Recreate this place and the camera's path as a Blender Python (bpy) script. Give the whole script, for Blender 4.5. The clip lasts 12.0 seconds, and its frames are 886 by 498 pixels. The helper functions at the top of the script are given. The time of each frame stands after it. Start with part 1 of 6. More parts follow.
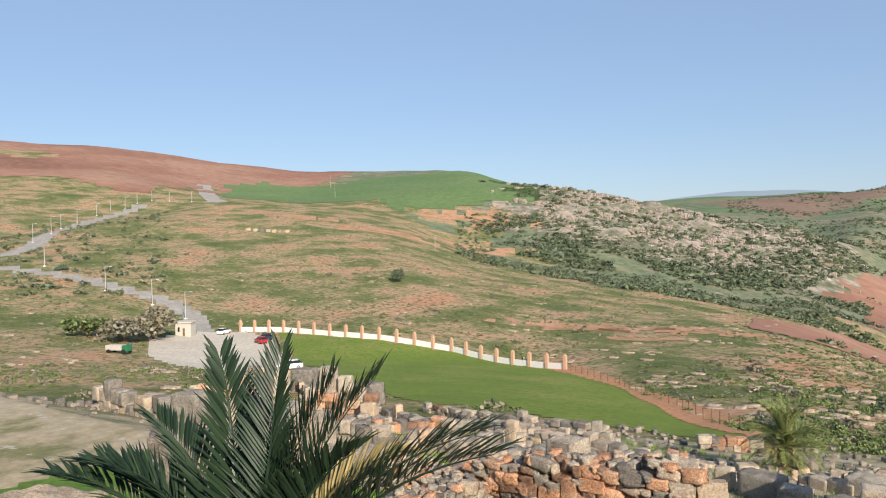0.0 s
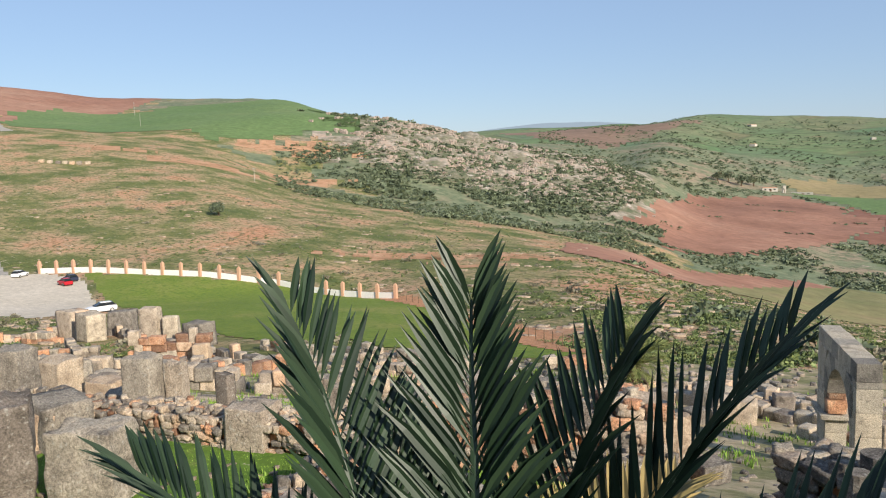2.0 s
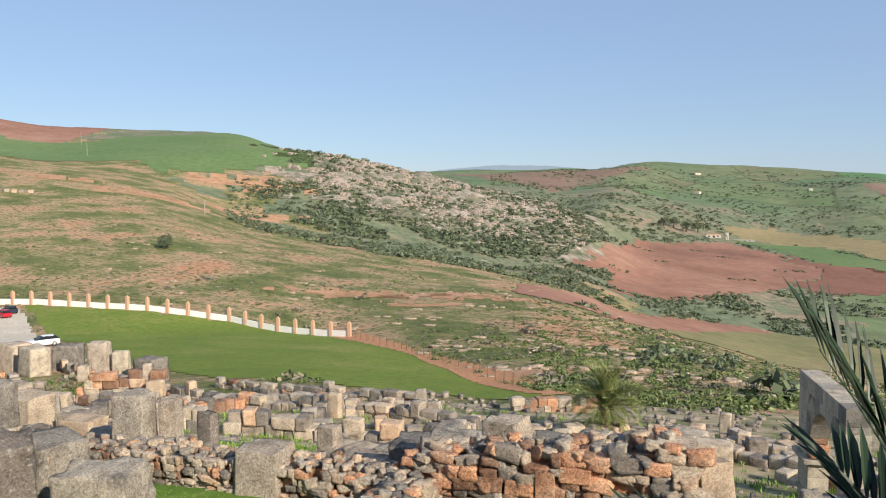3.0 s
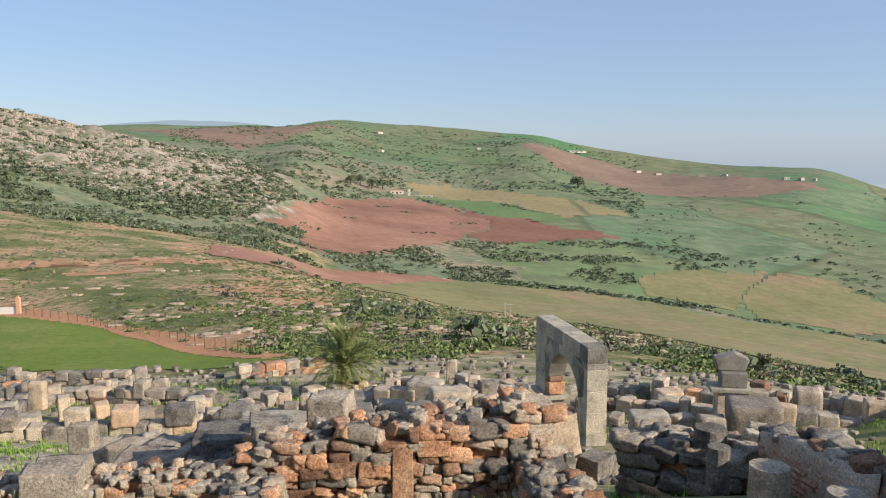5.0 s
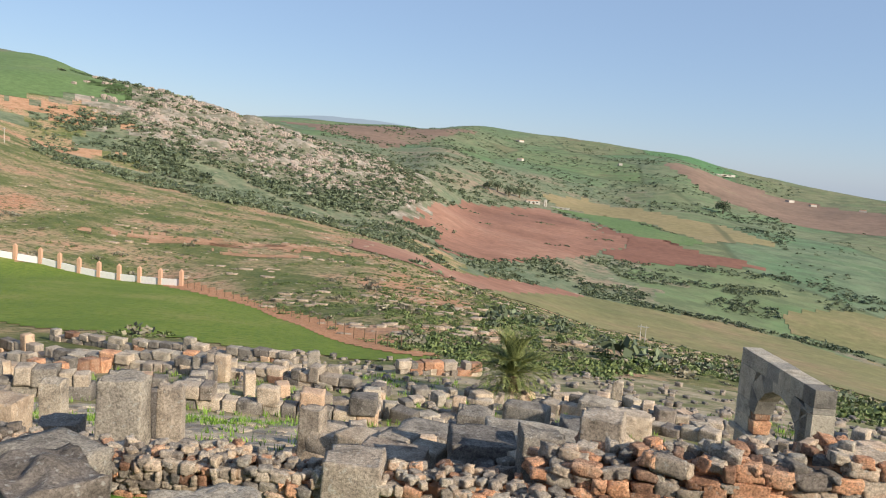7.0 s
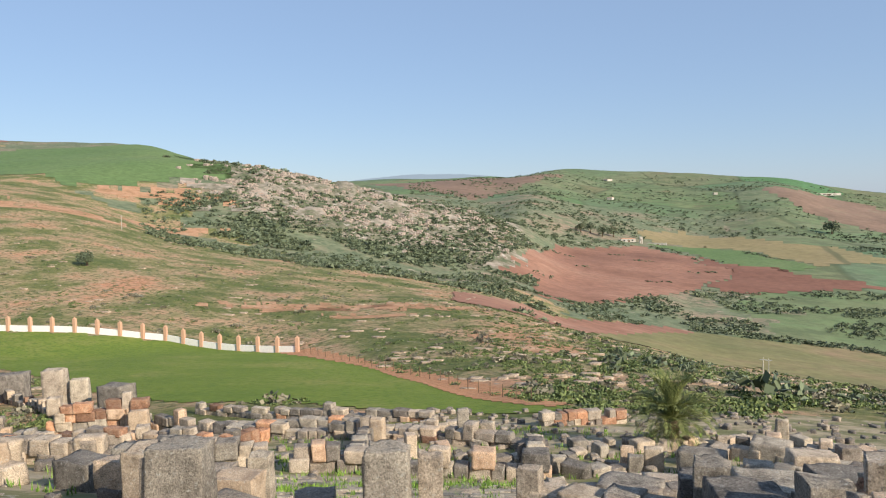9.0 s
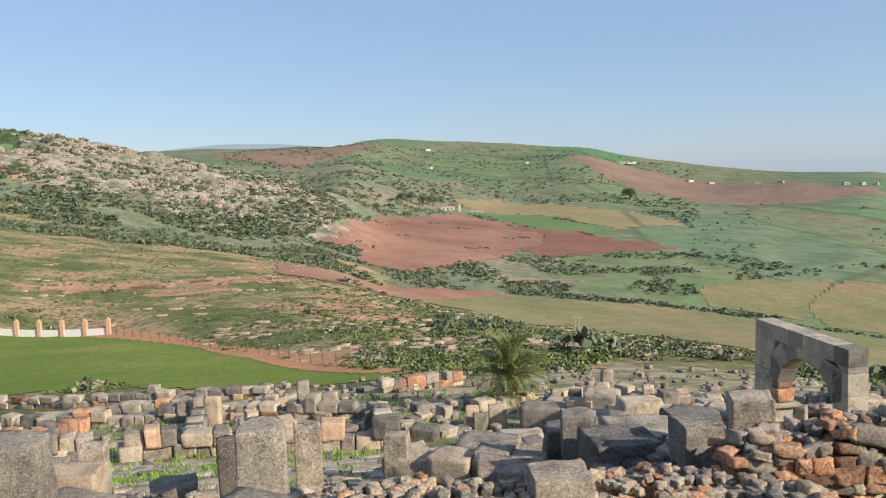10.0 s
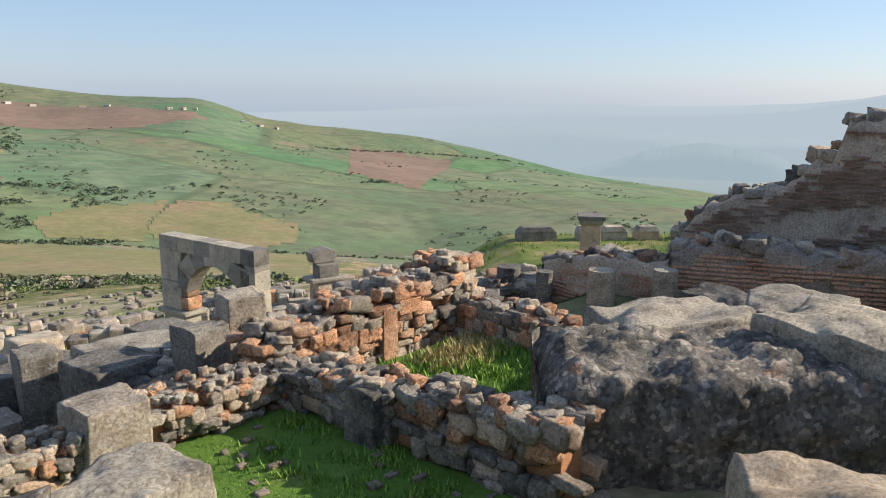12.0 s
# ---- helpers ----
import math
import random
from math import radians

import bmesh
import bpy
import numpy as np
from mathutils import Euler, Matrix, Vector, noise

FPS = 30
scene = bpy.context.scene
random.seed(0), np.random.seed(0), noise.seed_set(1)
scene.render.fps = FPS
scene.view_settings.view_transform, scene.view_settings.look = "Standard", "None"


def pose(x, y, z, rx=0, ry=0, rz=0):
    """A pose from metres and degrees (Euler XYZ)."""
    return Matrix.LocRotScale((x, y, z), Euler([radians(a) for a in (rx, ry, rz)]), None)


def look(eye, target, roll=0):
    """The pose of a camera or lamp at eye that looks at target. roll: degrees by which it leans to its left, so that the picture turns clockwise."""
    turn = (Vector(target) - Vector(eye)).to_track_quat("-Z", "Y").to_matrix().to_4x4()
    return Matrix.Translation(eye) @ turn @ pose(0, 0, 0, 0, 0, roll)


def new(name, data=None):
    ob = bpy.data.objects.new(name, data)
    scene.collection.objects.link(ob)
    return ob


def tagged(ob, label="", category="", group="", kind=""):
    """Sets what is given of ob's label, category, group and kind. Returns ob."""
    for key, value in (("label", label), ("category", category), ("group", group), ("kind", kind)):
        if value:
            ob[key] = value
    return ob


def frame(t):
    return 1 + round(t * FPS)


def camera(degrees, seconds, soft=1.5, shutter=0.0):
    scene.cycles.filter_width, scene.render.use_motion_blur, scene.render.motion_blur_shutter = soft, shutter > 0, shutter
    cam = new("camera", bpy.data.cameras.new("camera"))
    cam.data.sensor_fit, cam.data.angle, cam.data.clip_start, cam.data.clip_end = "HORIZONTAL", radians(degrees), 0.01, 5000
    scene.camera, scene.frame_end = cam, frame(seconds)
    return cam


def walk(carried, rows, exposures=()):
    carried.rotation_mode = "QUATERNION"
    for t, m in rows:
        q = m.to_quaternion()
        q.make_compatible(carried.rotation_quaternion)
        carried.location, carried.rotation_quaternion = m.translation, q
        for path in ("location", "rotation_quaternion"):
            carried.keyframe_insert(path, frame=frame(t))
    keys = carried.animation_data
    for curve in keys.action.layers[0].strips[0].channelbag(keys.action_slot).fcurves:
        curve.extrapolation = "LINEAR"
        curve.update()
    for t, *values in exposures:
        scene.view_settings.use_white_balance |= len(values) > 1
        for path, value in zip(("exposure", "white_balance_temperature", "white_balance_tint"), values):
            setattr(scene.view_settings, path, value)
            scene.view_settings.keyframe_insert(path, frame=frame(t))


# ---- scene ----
cam = camera(59.9, 12.0, 1.1)
PATH = [
    (0, (-1.646, -4.112, 3.018), (-2.837, -2.506, 2.978), -1.5),
    (0.5, (-2.311, -3.745, 2.908), (-3.359, -2.042, 2.899), -1.7),
    (1, (-2.953, -3.447, 2.819), (-3.942, -1.709, 2.771), -2.7),
    (1.5, (-3.496, -3.22, 2.714), (-4.316, -1.401, 2.573), -1.2),
    (2, (-4.096, -2.936, 2.709), (-4.885, -1.113, 2.478), -1.8),
    (2.5, (-4.684, -3.001, 2.634), (-5.423, -1.151, 2.456), -1.0),
    (3, (-5.27, -3.062, 2.655), (-5.94, -1.182, 2.523), -0.2),
    (3.5, (-5.755, -2.855, 2.716), (-6.089, -0.898, 2.471), 1.2),
    (3.7, (-5.959, -2.79, 2.717), (-6.116, -0.819, 2.415), 1.4),
    (5.3, (-7.694, -2.46, 2.664), (-7.533, -0.481, 2.43), 1.3),
    (5.5, (-7.896, -2.424, 2.652), (-7.721, -0.445, 2.417), 2.8),
    (6, (-8.496, -2.19, 2.606), (-8.389, -0.203, 2.399), 3.1),
    (6.5, (-9.054, -1.993, 2.517), (-9.055, -0.006, 2.284), 2.9),
    (7, (-9.663, -1.875, 2.494), (-9.884, 0.099, 2.26), 4.3),
    (7.5, (-10.181, -2.106, 2.561), (-10.6, -0.163, 2.338), 3.4),
    (7.7, (-10.397, -2.216, 2.531), (-10.836, -0.276, 2.325), 2.9),
    (9.3, (-12.014, -2.125, 2.501), (-12.44, -0.174, 2.401), -2.6),
    (9.5, (-12.186, -1.99, 2.471), (-12.522, -0.021, 2.362), -2.3),
    (10, (-12.559, -1.604, 2.304), (-12.568, 0.386, 2.105), -1.7),
    (10.5, (-13.029, -1.414, 2.219), (-12.706, 0.545, 1.979), -2.0),
    (11, (-13.475, -1.34, 2.186), (-12.736, 0.498, 1.915), -1.5),
    (11.5, (-13.969, -0.988, 2.107), (-12.805, 0.593, 1.72), -0.9),
    (12, (-14.276, -0.717, 2.03), (-12.846, 0.62, 1.621), 0.5),
]
walk(cam, [(t, look(eye, target, roll)) for t, eye, target, roll in PATH], exposures=[(0, 0.45), (9.5, 0.45), (11, 0.57), (12, 0.6)])

# ---- sky and sun ----
SUN_BEARING, SUN_HEIGHT = 121, 27
world = bpy.data.worlds.new("sky")
scene.world = world
world.use_nodes = True
sky = world.node_tree.nodes.new("ShaderNodeTexSky")
sky.sky_type, sky.sun_disc = "NISHITA", False
sky.sun_elevation, sky.sun_rotation = radians(SUN_HEIGHT), radians(SUN_BEARING)
sky.air_density, sky.dust_density, sky.ozone_density, sky.altitude = 1.0, 0.4, 3.0, 300
haze = world.node_tree.nodes.new("ShaderNodeMix")
haze.data_type = "RGBA"
haze.inputs[0].default_value, haze.inputs[7].default_value = 0.62, (2.2, 3.0, 4.5, 1)
world.node_tree.links.new(sky.outputs[0], haze.inputs[6])
world.node_tree.links.new(haze.outputs[2], world.node_tree.nodes["Background"].inputs[0])
world.node_tree.nodes["Background"].inputs[1].default_value = 0.112
sun = new("sun", bpy.data.lights.new("sun", "SUN"))
sun.data.energy, sun.data.angle, sun.data.color = 5.0, radians(0.6), (1.0, 0.89, 0.74)
sa, sh = radians(SUN_BEARING), radians(SUN_HEIGHT)
sun.matrix_world = look((0, 0, 60), (-math.sin(sa) * math.cos(sh), -math.cos(sa) * math.cos(sh), 60 - math.sin(sh)))

# ---- materials ----
def node(nt, kind, **values):
    n = nt.nodes.new("ShaderNode" + kind)
    for key, value in values.items():
        n.inputs[key].default_value = value
    return n


def noise_at(nt, scale, detail=4, rough=0.6):
    pos = node(nt, "NewGeometry")
    n = node(nt, "TexNoise", Scale=scale, Detail=detail, Roughness=rough)
    nt.links.new(pos.outputs["Position"], n.inputs["Vector"])
    return n.outputs["Fac"]


def ramp(nt, fac, stops):
    r = nt.nodes.new("ShaderNodeValToRGB")
    while len(r.color_ramp.elements) < len(stops):
        r.color_ramp.elements.new(0.5)
    for e, (at, col) in zip(r.color_ramp.elements, stops):
        e.position, e.color = at, (*col, 1) if len(col) == 3 else col
    nt.links.new(fac, r.inputs["Fac"])
    return r.outputs["Color"]


def mix(nt, fac, a, b, kind="MIX"):
    m = nt.nodes.new("ShaderNodeMix")
    m.data_type, m.blend_type = "RGBA", kind
    for sock, v in ((m.inputs[0], fac), (m.inputs[6], a), (m.inputs[7], b)):
        if isinstance(v, (int, float)):
            sock.default_value = v
        elif isinstance(v, tuple):
            sock.default_value = (*v, 1)
        else:
            nt.links.new(v, sock)
    return m.outputs[2]


def blank(name, rough=0.9, metal=0.0):
    m = bpy.data.materials.new(name)
    m.use_nodes = True
    b = m.node_tree.nodes["Principled BSDF"]
    b.inputs["Roughness"].default_value, b.inputs["Metallic"].default_value = rough, metal
    b.inputs["Specular IOR Level"].default_value = 0.25
    return m, m.node_tree, b


def finish(nt, b, colour, height=None, strength=0.4, distance=0.03):
    if isinstance(colour, tuple):
        b.inputs["Base Color"].default_value = (*colour, 1)
    else:
        nt.links.new(colour, b.inputs["Base Color"])
    if height is not None:
        bump = node(nt, "Bump", Strength=strength, Distance=distance)
        nt.links.new(height, bump.inputs["Height"])
        nt.links.new(bump.outputs["Normal"], b.inputs["Normal"])


def stone(name, dark, mid, pale, grain=9.0, lichen=0.5, tint=None):
    """Weathered stone: patches, grain, pits, pale lichen spots, a shade of its own for each piece."""
    m, nt, b = blank(name, 0.93)
    dark, mid, pale = (tuple(min(0.8, c * 1.12) for c in col) for col in (dark, mid, pale))
    base = ramp(nt, noise_at(nt, 2.2, 6, 0.65), [(0.3, dark), (0.48, mid), (0.7, pale)])
    fine = noise_at(nt, grain * 3, 5, 0.7)
    base = mix(nt, 0.75, base, ramp(nt, fine, [(0.32, (0.3, 0.3, 0.3)), (0.62, (1.25, 1.25, 1.25))]), "MULTIPLY")
    own = node(nt, "ObjectInfo").outputs["Random"]
    base = mix(nt, 1.0, base, ramp(nt, own, [(0.0, (0.42, 0.42, 0.44)), (0.5, (0.95, 0.93, 0.9)), (1.0, (1.4, 1.3, 1.16))]), "MULTIPLY")
    if tint:
        base = mix(nt, ramp(nt, own, [(0.75, (0, 0, 0)), (1.0, (0.45, 0.45, 0.45))]), base, tint)
    spots = ramp(nt, noise_at(nt, 14, 3, 0.55), [(0.6, (0, 0, 0)), (0.68, (lichen, lichen, lichen))])
    base = mix(nt, spots, base, (0.5, 0.49, 0.44))
    specks = ramp(nt, noise_at(nt, 48, 2, 0.5), [(0.36, (0.55, 0.55, 0.55)), (0.44, (1, 1, 1)), (0.6, (1, 1, 1)), (0.68, (1.4, 1.4, 1.36))])
    base = mix(nt, 0.6, base, specks, "MULTIPLY")
    pits = ramp(nt, noise_at(nt, 6, 4, 0.7), [(0.3, (0.7, 0.7, 0.7)), (0.38, (0, 0, 0))])
    base = mix(nt, pits, base, (dark[0] * 0.45, dark[1] * 0.45, dark[2] * 0.45))
    finish(nt, b, base, noise_at(nt, grain, 10, 0.8), 0.8, 0.07)
    return m


def soil(name, stops, scale, fine=1.5, bump=0.5, spots=None, distance=0.15, tufts=None):
    """Ground cover: broad patches and a finer mottle over them."""
    m, nt, b = blank(name, 0.97)
    base = ramp(nt, noise_at(nt, scale, 8, 0.68), stops)
    base = mix(nt, 0.6, base, ramp(nt, noise_at(nt, fine, 6, 0.7), [(0.3, (0.55, 0.55, 0.55)), (0.7, (1.3, 1.3, 1.3))]), "MULTIPLY")
    if spots:
        size, share, colour = spots
        base = mix(nt, ramp(nt, noise_at(nt, size, 5, 0.65), [(share, (0, 0, 0)), (share + 0.06, (0.9, 0.9, 0.9))]), base, colour)
    if tufts:
        size, colour = tufts
        base = mix(nt, ramp(nt, noise_at(nt, size, 4, 0.7), [(0.5, (0, 0, 0)), (0.6, (0.85, 0.85, 0.85))]), base, colour)
    finish(nt, b, base, noise_at(nt, fine, 8, 0.7), bump, distance)
    return m


def leafy(name, dark, pale, rough=0.6, thin=0.25):
    m, nt, b = blank(name, rough)
    own = node(nt, "NewGeometry").outputs["Random Per Island"]
    col = ramp(nt, own, [(0.0, dark), (0.7, pale), (1.0, tuple(min(1, c * 1.35) for c in pale))])
    col = mix(nt, 0.5, col, ramp(nt, noise_at(nt, 0.06, 3), [(0.35, (0.75, 0.8, 0.8)), (0.65, (1.2, 1.12, 0.95))]), "MULTIPLY")
    finish(nt, b, col)
    b.inputs["Specular IOR Level"].default_value = 0.3
    return m


def plain(name, colour, rough=0.6, metal=0.0, vary=0.25, scale=3.0):
    m, nt, b = blank(name, rough, metal)
    col = mix(nt, vary, colour, ramp(nt, noise_at(nt, scale, 6, 0.7), [(0.3, tuple(c * 0.55 for c in colour)), (0.7, tuple(min(1, c * 1.2) for c in colour))]))
    finish(nt, b, col, noise_at(nt, scale * 6, 4), 0.15, 0.01)
    return m


GREY = stone("grey_limestone", (0.17, 0.15, 0.125), (0.36, 0.32, 0.265), (0.5, 0.45, 0.37), tint=(0.42, 0.27, 0.17))
TAN = stone("tan_limestone", (0.2, 0.17, 0.135), (0.42, 0.355, 0.285), (0.55, 0.475, 0.385), tint=(0.48, 0.25, 0.14))
RED = stone("red_sandstone", (0.25, 0.13, 0.078), (0.45, 0.25, 0.155), (0.55, 0.38, 0.265), grain=8, lichen=0.25)
DARK = stone("dark_conglomerate", (0.09, 0.082, 0.072), (0.25, 0.225, 0.195), (0.4, 0.365, 0.315), grain=7, lichen=0.3, tint=(0.3, 0.17, 0.11))
def conglomerate(name):
    """Dark weathered mass full of pebbles, streaked by rain down its face."""
    m, nt, b = blank(name, 0.95)
    base = ramp(nt, noise_at(nt, 1.6, 8, 0.7), [(0.32, (0.11, 0.098, 0.085)), (0.5, (0.22, 0.2, 0.175)), (0.58, (0.3, 0.27, 0.235)), (0.66, (0.36, 0.2, 0.125))])
    pos = node(nt, "NewGeometry")
    tall = node(nt, "VectorMath")
    tall.operation = "MULTIPLY"
    tall.inputs[1].default_value = (1, 1, 0.18)
    nt.links.new(pos.outputs["Position"], tall.inputs[0])
    streak = node(nt, "TexNoise", Scale=5.0, Detail=6.0, Roughness=0.65)
    nt.links.new(tall.outputs[0], streak.inputs["Vector"])
    base = mix(nt, 0.8, base, ramp(nt, streak.outputs["Fac"], [(0.35, (0.5, 0.5, 0.5)), (0.62, (1.35, 1.33, 1.3))]), "MULTIPLY")
    peb = node(nt, "TexVoronoi", Scale=22.0)
    nt.links.new(pos.outputs["Position"], peb.inputs["Vector"])
    parts = node(nt, "SeparateColor")
    nt.links.new(peb.outputs["Color"], parts.inputs[0])
    base = mix(nt, 0.85, base, ramp(nt, parts.outputs[0], [(0.0, (0.5, 0.5, 0.5)), (0.6, (1, 1, 1)), (0.85, (1.3, 1.25, 1.2)), (1.0, (2.4, 2.3, 2.2))]), "MULTIPLY")
    bump = node(nt, "Bump", Strength=0.45, Distance=0.02)
    bump.invert = True
    nt.links.new(peb.outputs["Distance"], bump.inputs["Height"])
    rough = node(nt, "Bump", Strength=0.9, Distance=0.14)
    nt.links.new(noise_at(nt, 4, 10, 0.75), rough.inputs["Height"])
    nt.links.new(rough.outputs["Normal"], bump.inputs["Normal"])
    nt.links.new(base, b.inputs["Base Color"])
    nt.links.new(bump.outputs["Normal"], b.inputs["Normal"])
    return m


CONGLOMERATE = conglomerate("pebbly_conglomerate")
ASHLAR = stone("dressed_ashlar", (0.2, 0.185, 0.16), (0.36, 0.335, 0.29), (0.44, 0.41, 0.35), grain=14, lichen=0.2)
MORTAR = soil("red_earth_mortar", [(0.3, (0.26, 0.13, 0.07)), (0.55, (0.5, 0.25, 0.125)), (0.75, (0.54, 0.38, 0.26))], 2.0, 12, 0.8, distance=0.05)
SCRUB = soil("scrub_hillside", [(0.33, (0.085, 0.12, 0.035)), (0.45, (0.18, 0.185, 0.065)), (0.51, (0.32, 0.26, 0.135)), (0.57, (0.46, 0.3, 0.18)), (0.68, (0.52, 0.26, 0.15))],
             0.045, 1.1, 1.0, (0.5, 0.62, (0.5, 0.43, 0.33)), 0.5, (0.75, (0.085, 0.105, 0.035)))
RUIN_EARTH = soil("trodden_earth", [(0.3, (0.11, 0.135, 0.04)), (0.46, (0.2, 0.19, 0.09)), (0.55, (0.38, 0.31, 0.2)), (0.75, (0.45, 0.38, 0.28))], 0.28, 3.5, 0.8, (1.6, 0.63, (0.45, 0.42, 0.36)), 0.06)
SCAR = soil("bare_red_earth", [(0.3, (0.2, 0.16, 0.075)), (0.45, (0.42, 0.23, 0.13)), (0.6, (0.5, 0.3, 0.18)), (0.75, (0.5, 0.4, 0.3))], 0.12, 0.9, 0.9, (0.6, 0.6, (0.14, 0.15, 0.055)), 0.4)
STREET_EARTH = soil("street_earth", [(0.3, (0.2, 0.17, 0.11)), (0.5, (0.36, 0.31, 0.23)), (0.7, (0.46, 0.4, 0.31))], 0.5, 4.0, 0.8, (2.0, 0.66, (0.13, 0.17, 0.05)), 0.05)
TURF = soil("mown_turf", [(0.3, (0.125, 0.185, 0.028)), (0.5, (0.17, 0.225, 0.034)), (0.68, (0.27, 0.26, 0.075))], 0.06, 2.2, 0.9, (0.35, 0.68, (0.3, 0.26, 0.12)), 0.2, (1.3, (0.1, 0.165, 0.022)))
COURT_GRASS = soil("lush_grass_floor", [(0.3, (0.07, 0.15, 0.02)), (0.55, (0.11, 0.19, 0.028)), (0.75, (0.24, 0.22, 0.09))], 0.9, 6, 0.9, (3.0, 0.66, (0.38, 0.34, 0.26)), 0.05)
GRAVEL = soil("pale_gravel", [(0.3, (0.5, 0.44, 0.35)), (0.7, (0.62, 0.55, 0.45))], 0.1, 1.2, 0.2)
ROADTOP = soil("worn_road", [(0.3, (0.3, 0.28, 0.25)), (0.7, (0.4, 0.37, 0.32))], 0.1, 0.8, 0.1)
PLOUGH = soil("red_ploughland", [(0.3, (0.2, 0.1, 0.066)), (0.5, (0.3, 0.155, 0.105)), (0.68, (0.37, 0.225, 0.155))], 0.006, 0.12, 0.3)
TERRACE = soil("dry_terrace_grass", [(0.32, (0.1, 0.14, 0.032)), (0.48, (0.16, 0.19, 0.045)), (0.6, (0.26, 0.215, 0.1)), (0.72, (0.33, 0.25, 0.16))], 0.7, 5.0, 0.6)
PLOUGH_DARK = soil("dark_ploughland", [(0.3, (0.17, 0.08, 0.055)), (0.6, (0.25, 0.12, 0.08)), (0.75, (0.33, 0.17, 0.11))], 0.006, 0.12, 0.3)
# brown of real fallow, and of far red ploughland muted in colour for haze
FALLOW = soil("fallow_and_hazed_plough", [(0.3, (0.17, 0.12, 0.085)), (0.55, (0.24, 0.16, 0.115)), (0.72, (0.22, 0.2, 0.12))], 0.006, 0.06, 0.3)
STUBBLE_M = soil("stubble", [(0.3, (0.24, 0.2, 0.1)), (0.6, (0.3, 0.235, 0.13)), (0.8, (0.34, 0.24, 0.15))], 0.006, 0.1, 0.2)
OLIVE_M = soil("olive_pasture", [(0.3, (0.15, 0.16, 0.062)), (0.5, (0.215, 0.195, 0.09)), (0.7, (0.29, 0.2, 0.12))], 0.012, 0.15, 0.3)
CROP = soil("green_crop", [(0.3, (0.10, 0.17, 0.06)), (0.6, (0.135, 0.2, 0.075)), (0.8, (0.19, 0.22, 0.1))], 0.006, 0.2, 0.2)
# far pasture and scrubland: base colours paled and cooled to stand for haze
PASTURE = soil("hazed_valley_pasture", [(0.30, (0.11, 0.175, 0.10)), (0.44, (0.13, 0.195, 0.105)), (0.53, (0.175, 0.205, 0.125)), (0.60, (0.13, 0.19, 0.10)), (0.72, (0.23, 0.2, 0.14))], 0.0035, 0.05, 0.6, (0.007, 0.6, (0.25, 0.185, 0.135)), 1.5, (0.028, (0.1, 0.135, 0.08)))
ROUGH = soil("hazed_grey_green_scrub", [(0.3, (0.12, 0.16, 0.095)), (0.5, (0.185, 0.205, 0.12)), (0.6, (0.28, 0.22, 0.15)), (0.75, (0.38, 0.25, 0.18))], 0.012, 0.12, 0.9, (0.09, 0.62, (0.42, 0.33, 0.26)), 0.8, (0.13, (0.095, 0.125, 0.07)))
def patchwork(m, size, tints, share):
    """Field boundaries over a ground material: cells of their own tint, with dark hedged edges."""
    nt = m.node_tree
    b = nt.nodes["Principled BSDF"]
    was = b.inputs["Base Color"].links[0].from_socket
    pos = node(nt, "NewGeometry")
    flat = node(nt, "VectorMath")
    flat.operation = "MULTIPLY"
    flat.inputs[1].default_value = (1 / size, 0.62 / size, 0)
    nt.links.new(pos.outputs["Position"], flat.inputs[0])
    cells = node(nt, "TexVoronoi", Scale=1.0, Randomness=0.9)
    nt.links.new(flat.outputs[0], cells.inputs["Vector"])
    parts = node(nt, "SeparateColor")
    nt.links.new(cells.outputs["Color"], parts.inputs[0])
    tint = ramp(nt, parts.outputs[0], [(i / (len(tints) - 1), c) for i, c in enumerate(tints)])
    edge = node(nt, "TexVoronoi", Scale=1.0, Randomness=0.9)
    edge.feature = "DISTANCE_TO_EDGE"
    nt.links.new(flat.outputs[0], edge.inputs["Vector"])
    line = ramp(nt, edge.outputs["Distance"], [(0.008, (0.6, 0.6, 0.6)), (0.02, (0, 0, 0))])
    col = mix(nt, share, was, mix(nt, 1.0, was, tint, "MULTIPLY"))
    col = mix(nt, line, col, (0.08, 0.1, 0.05))
    nt.links.new(col, b.inputs["Base Color"])


patchwork(PASTURE, 260, [(0.7, 0.95, 0.75), (0.95, 1.0, 0.95), (1.2, 0.98, 0.85), (0.75, 1.08, 0.75), (1.0, 1.05, 0.95), (1.2, 0.85, 0.75), (0.85, 0.95, 0.9)], 0.9)
patchwork(STUBBLE_M, 300, [(0.9, 1.0, 0.9), (1.1, 1.0, 0.9)], 0.8)
STONY = soil("stony_slope", [(0.36, (0.11, 0.13, 0.07)), (0.47, (0.22, 0.2, 0.14)), (0.57, (0.38, 0.33, 0.27)), (0.68, (0.44, 0.29, 0.2))], 0.045, 0.25, 1.0, (0.09, 0.6, (0.48, 0.44, 0.38)), 1.2)
SHRUB = leafy("shrub_leaves", (0.05, 0.08, 0.028), (0.15, 0.19, 0.07))
SHRUB_GREY = leafy("grey_twigs", (0.09, 0.09, 0.06), (0.22, 0.2, 0.145))
SHRUB_FAR = leafy("oak_scrub", (0.06, 0.078, 0.045), (0.13, 0.16, 0.095))
GRASS = leafy("grass_blades", (0.07, 0.15, 0.02), (0.2, 0.32, 0.05))
DRYGRASS = leafy("dry_grass", (0.25, 0.2, 0.08), (0.45, 0.38, 0.18))
# one green leaf in two tones: darkened for the near palm, sunlight painted into PALM_SUN
PALM = leafy("darkened_palm_leaf", (0.009, 0.021, 0.011), (0.028, 0.05, 0.026), 0.42)
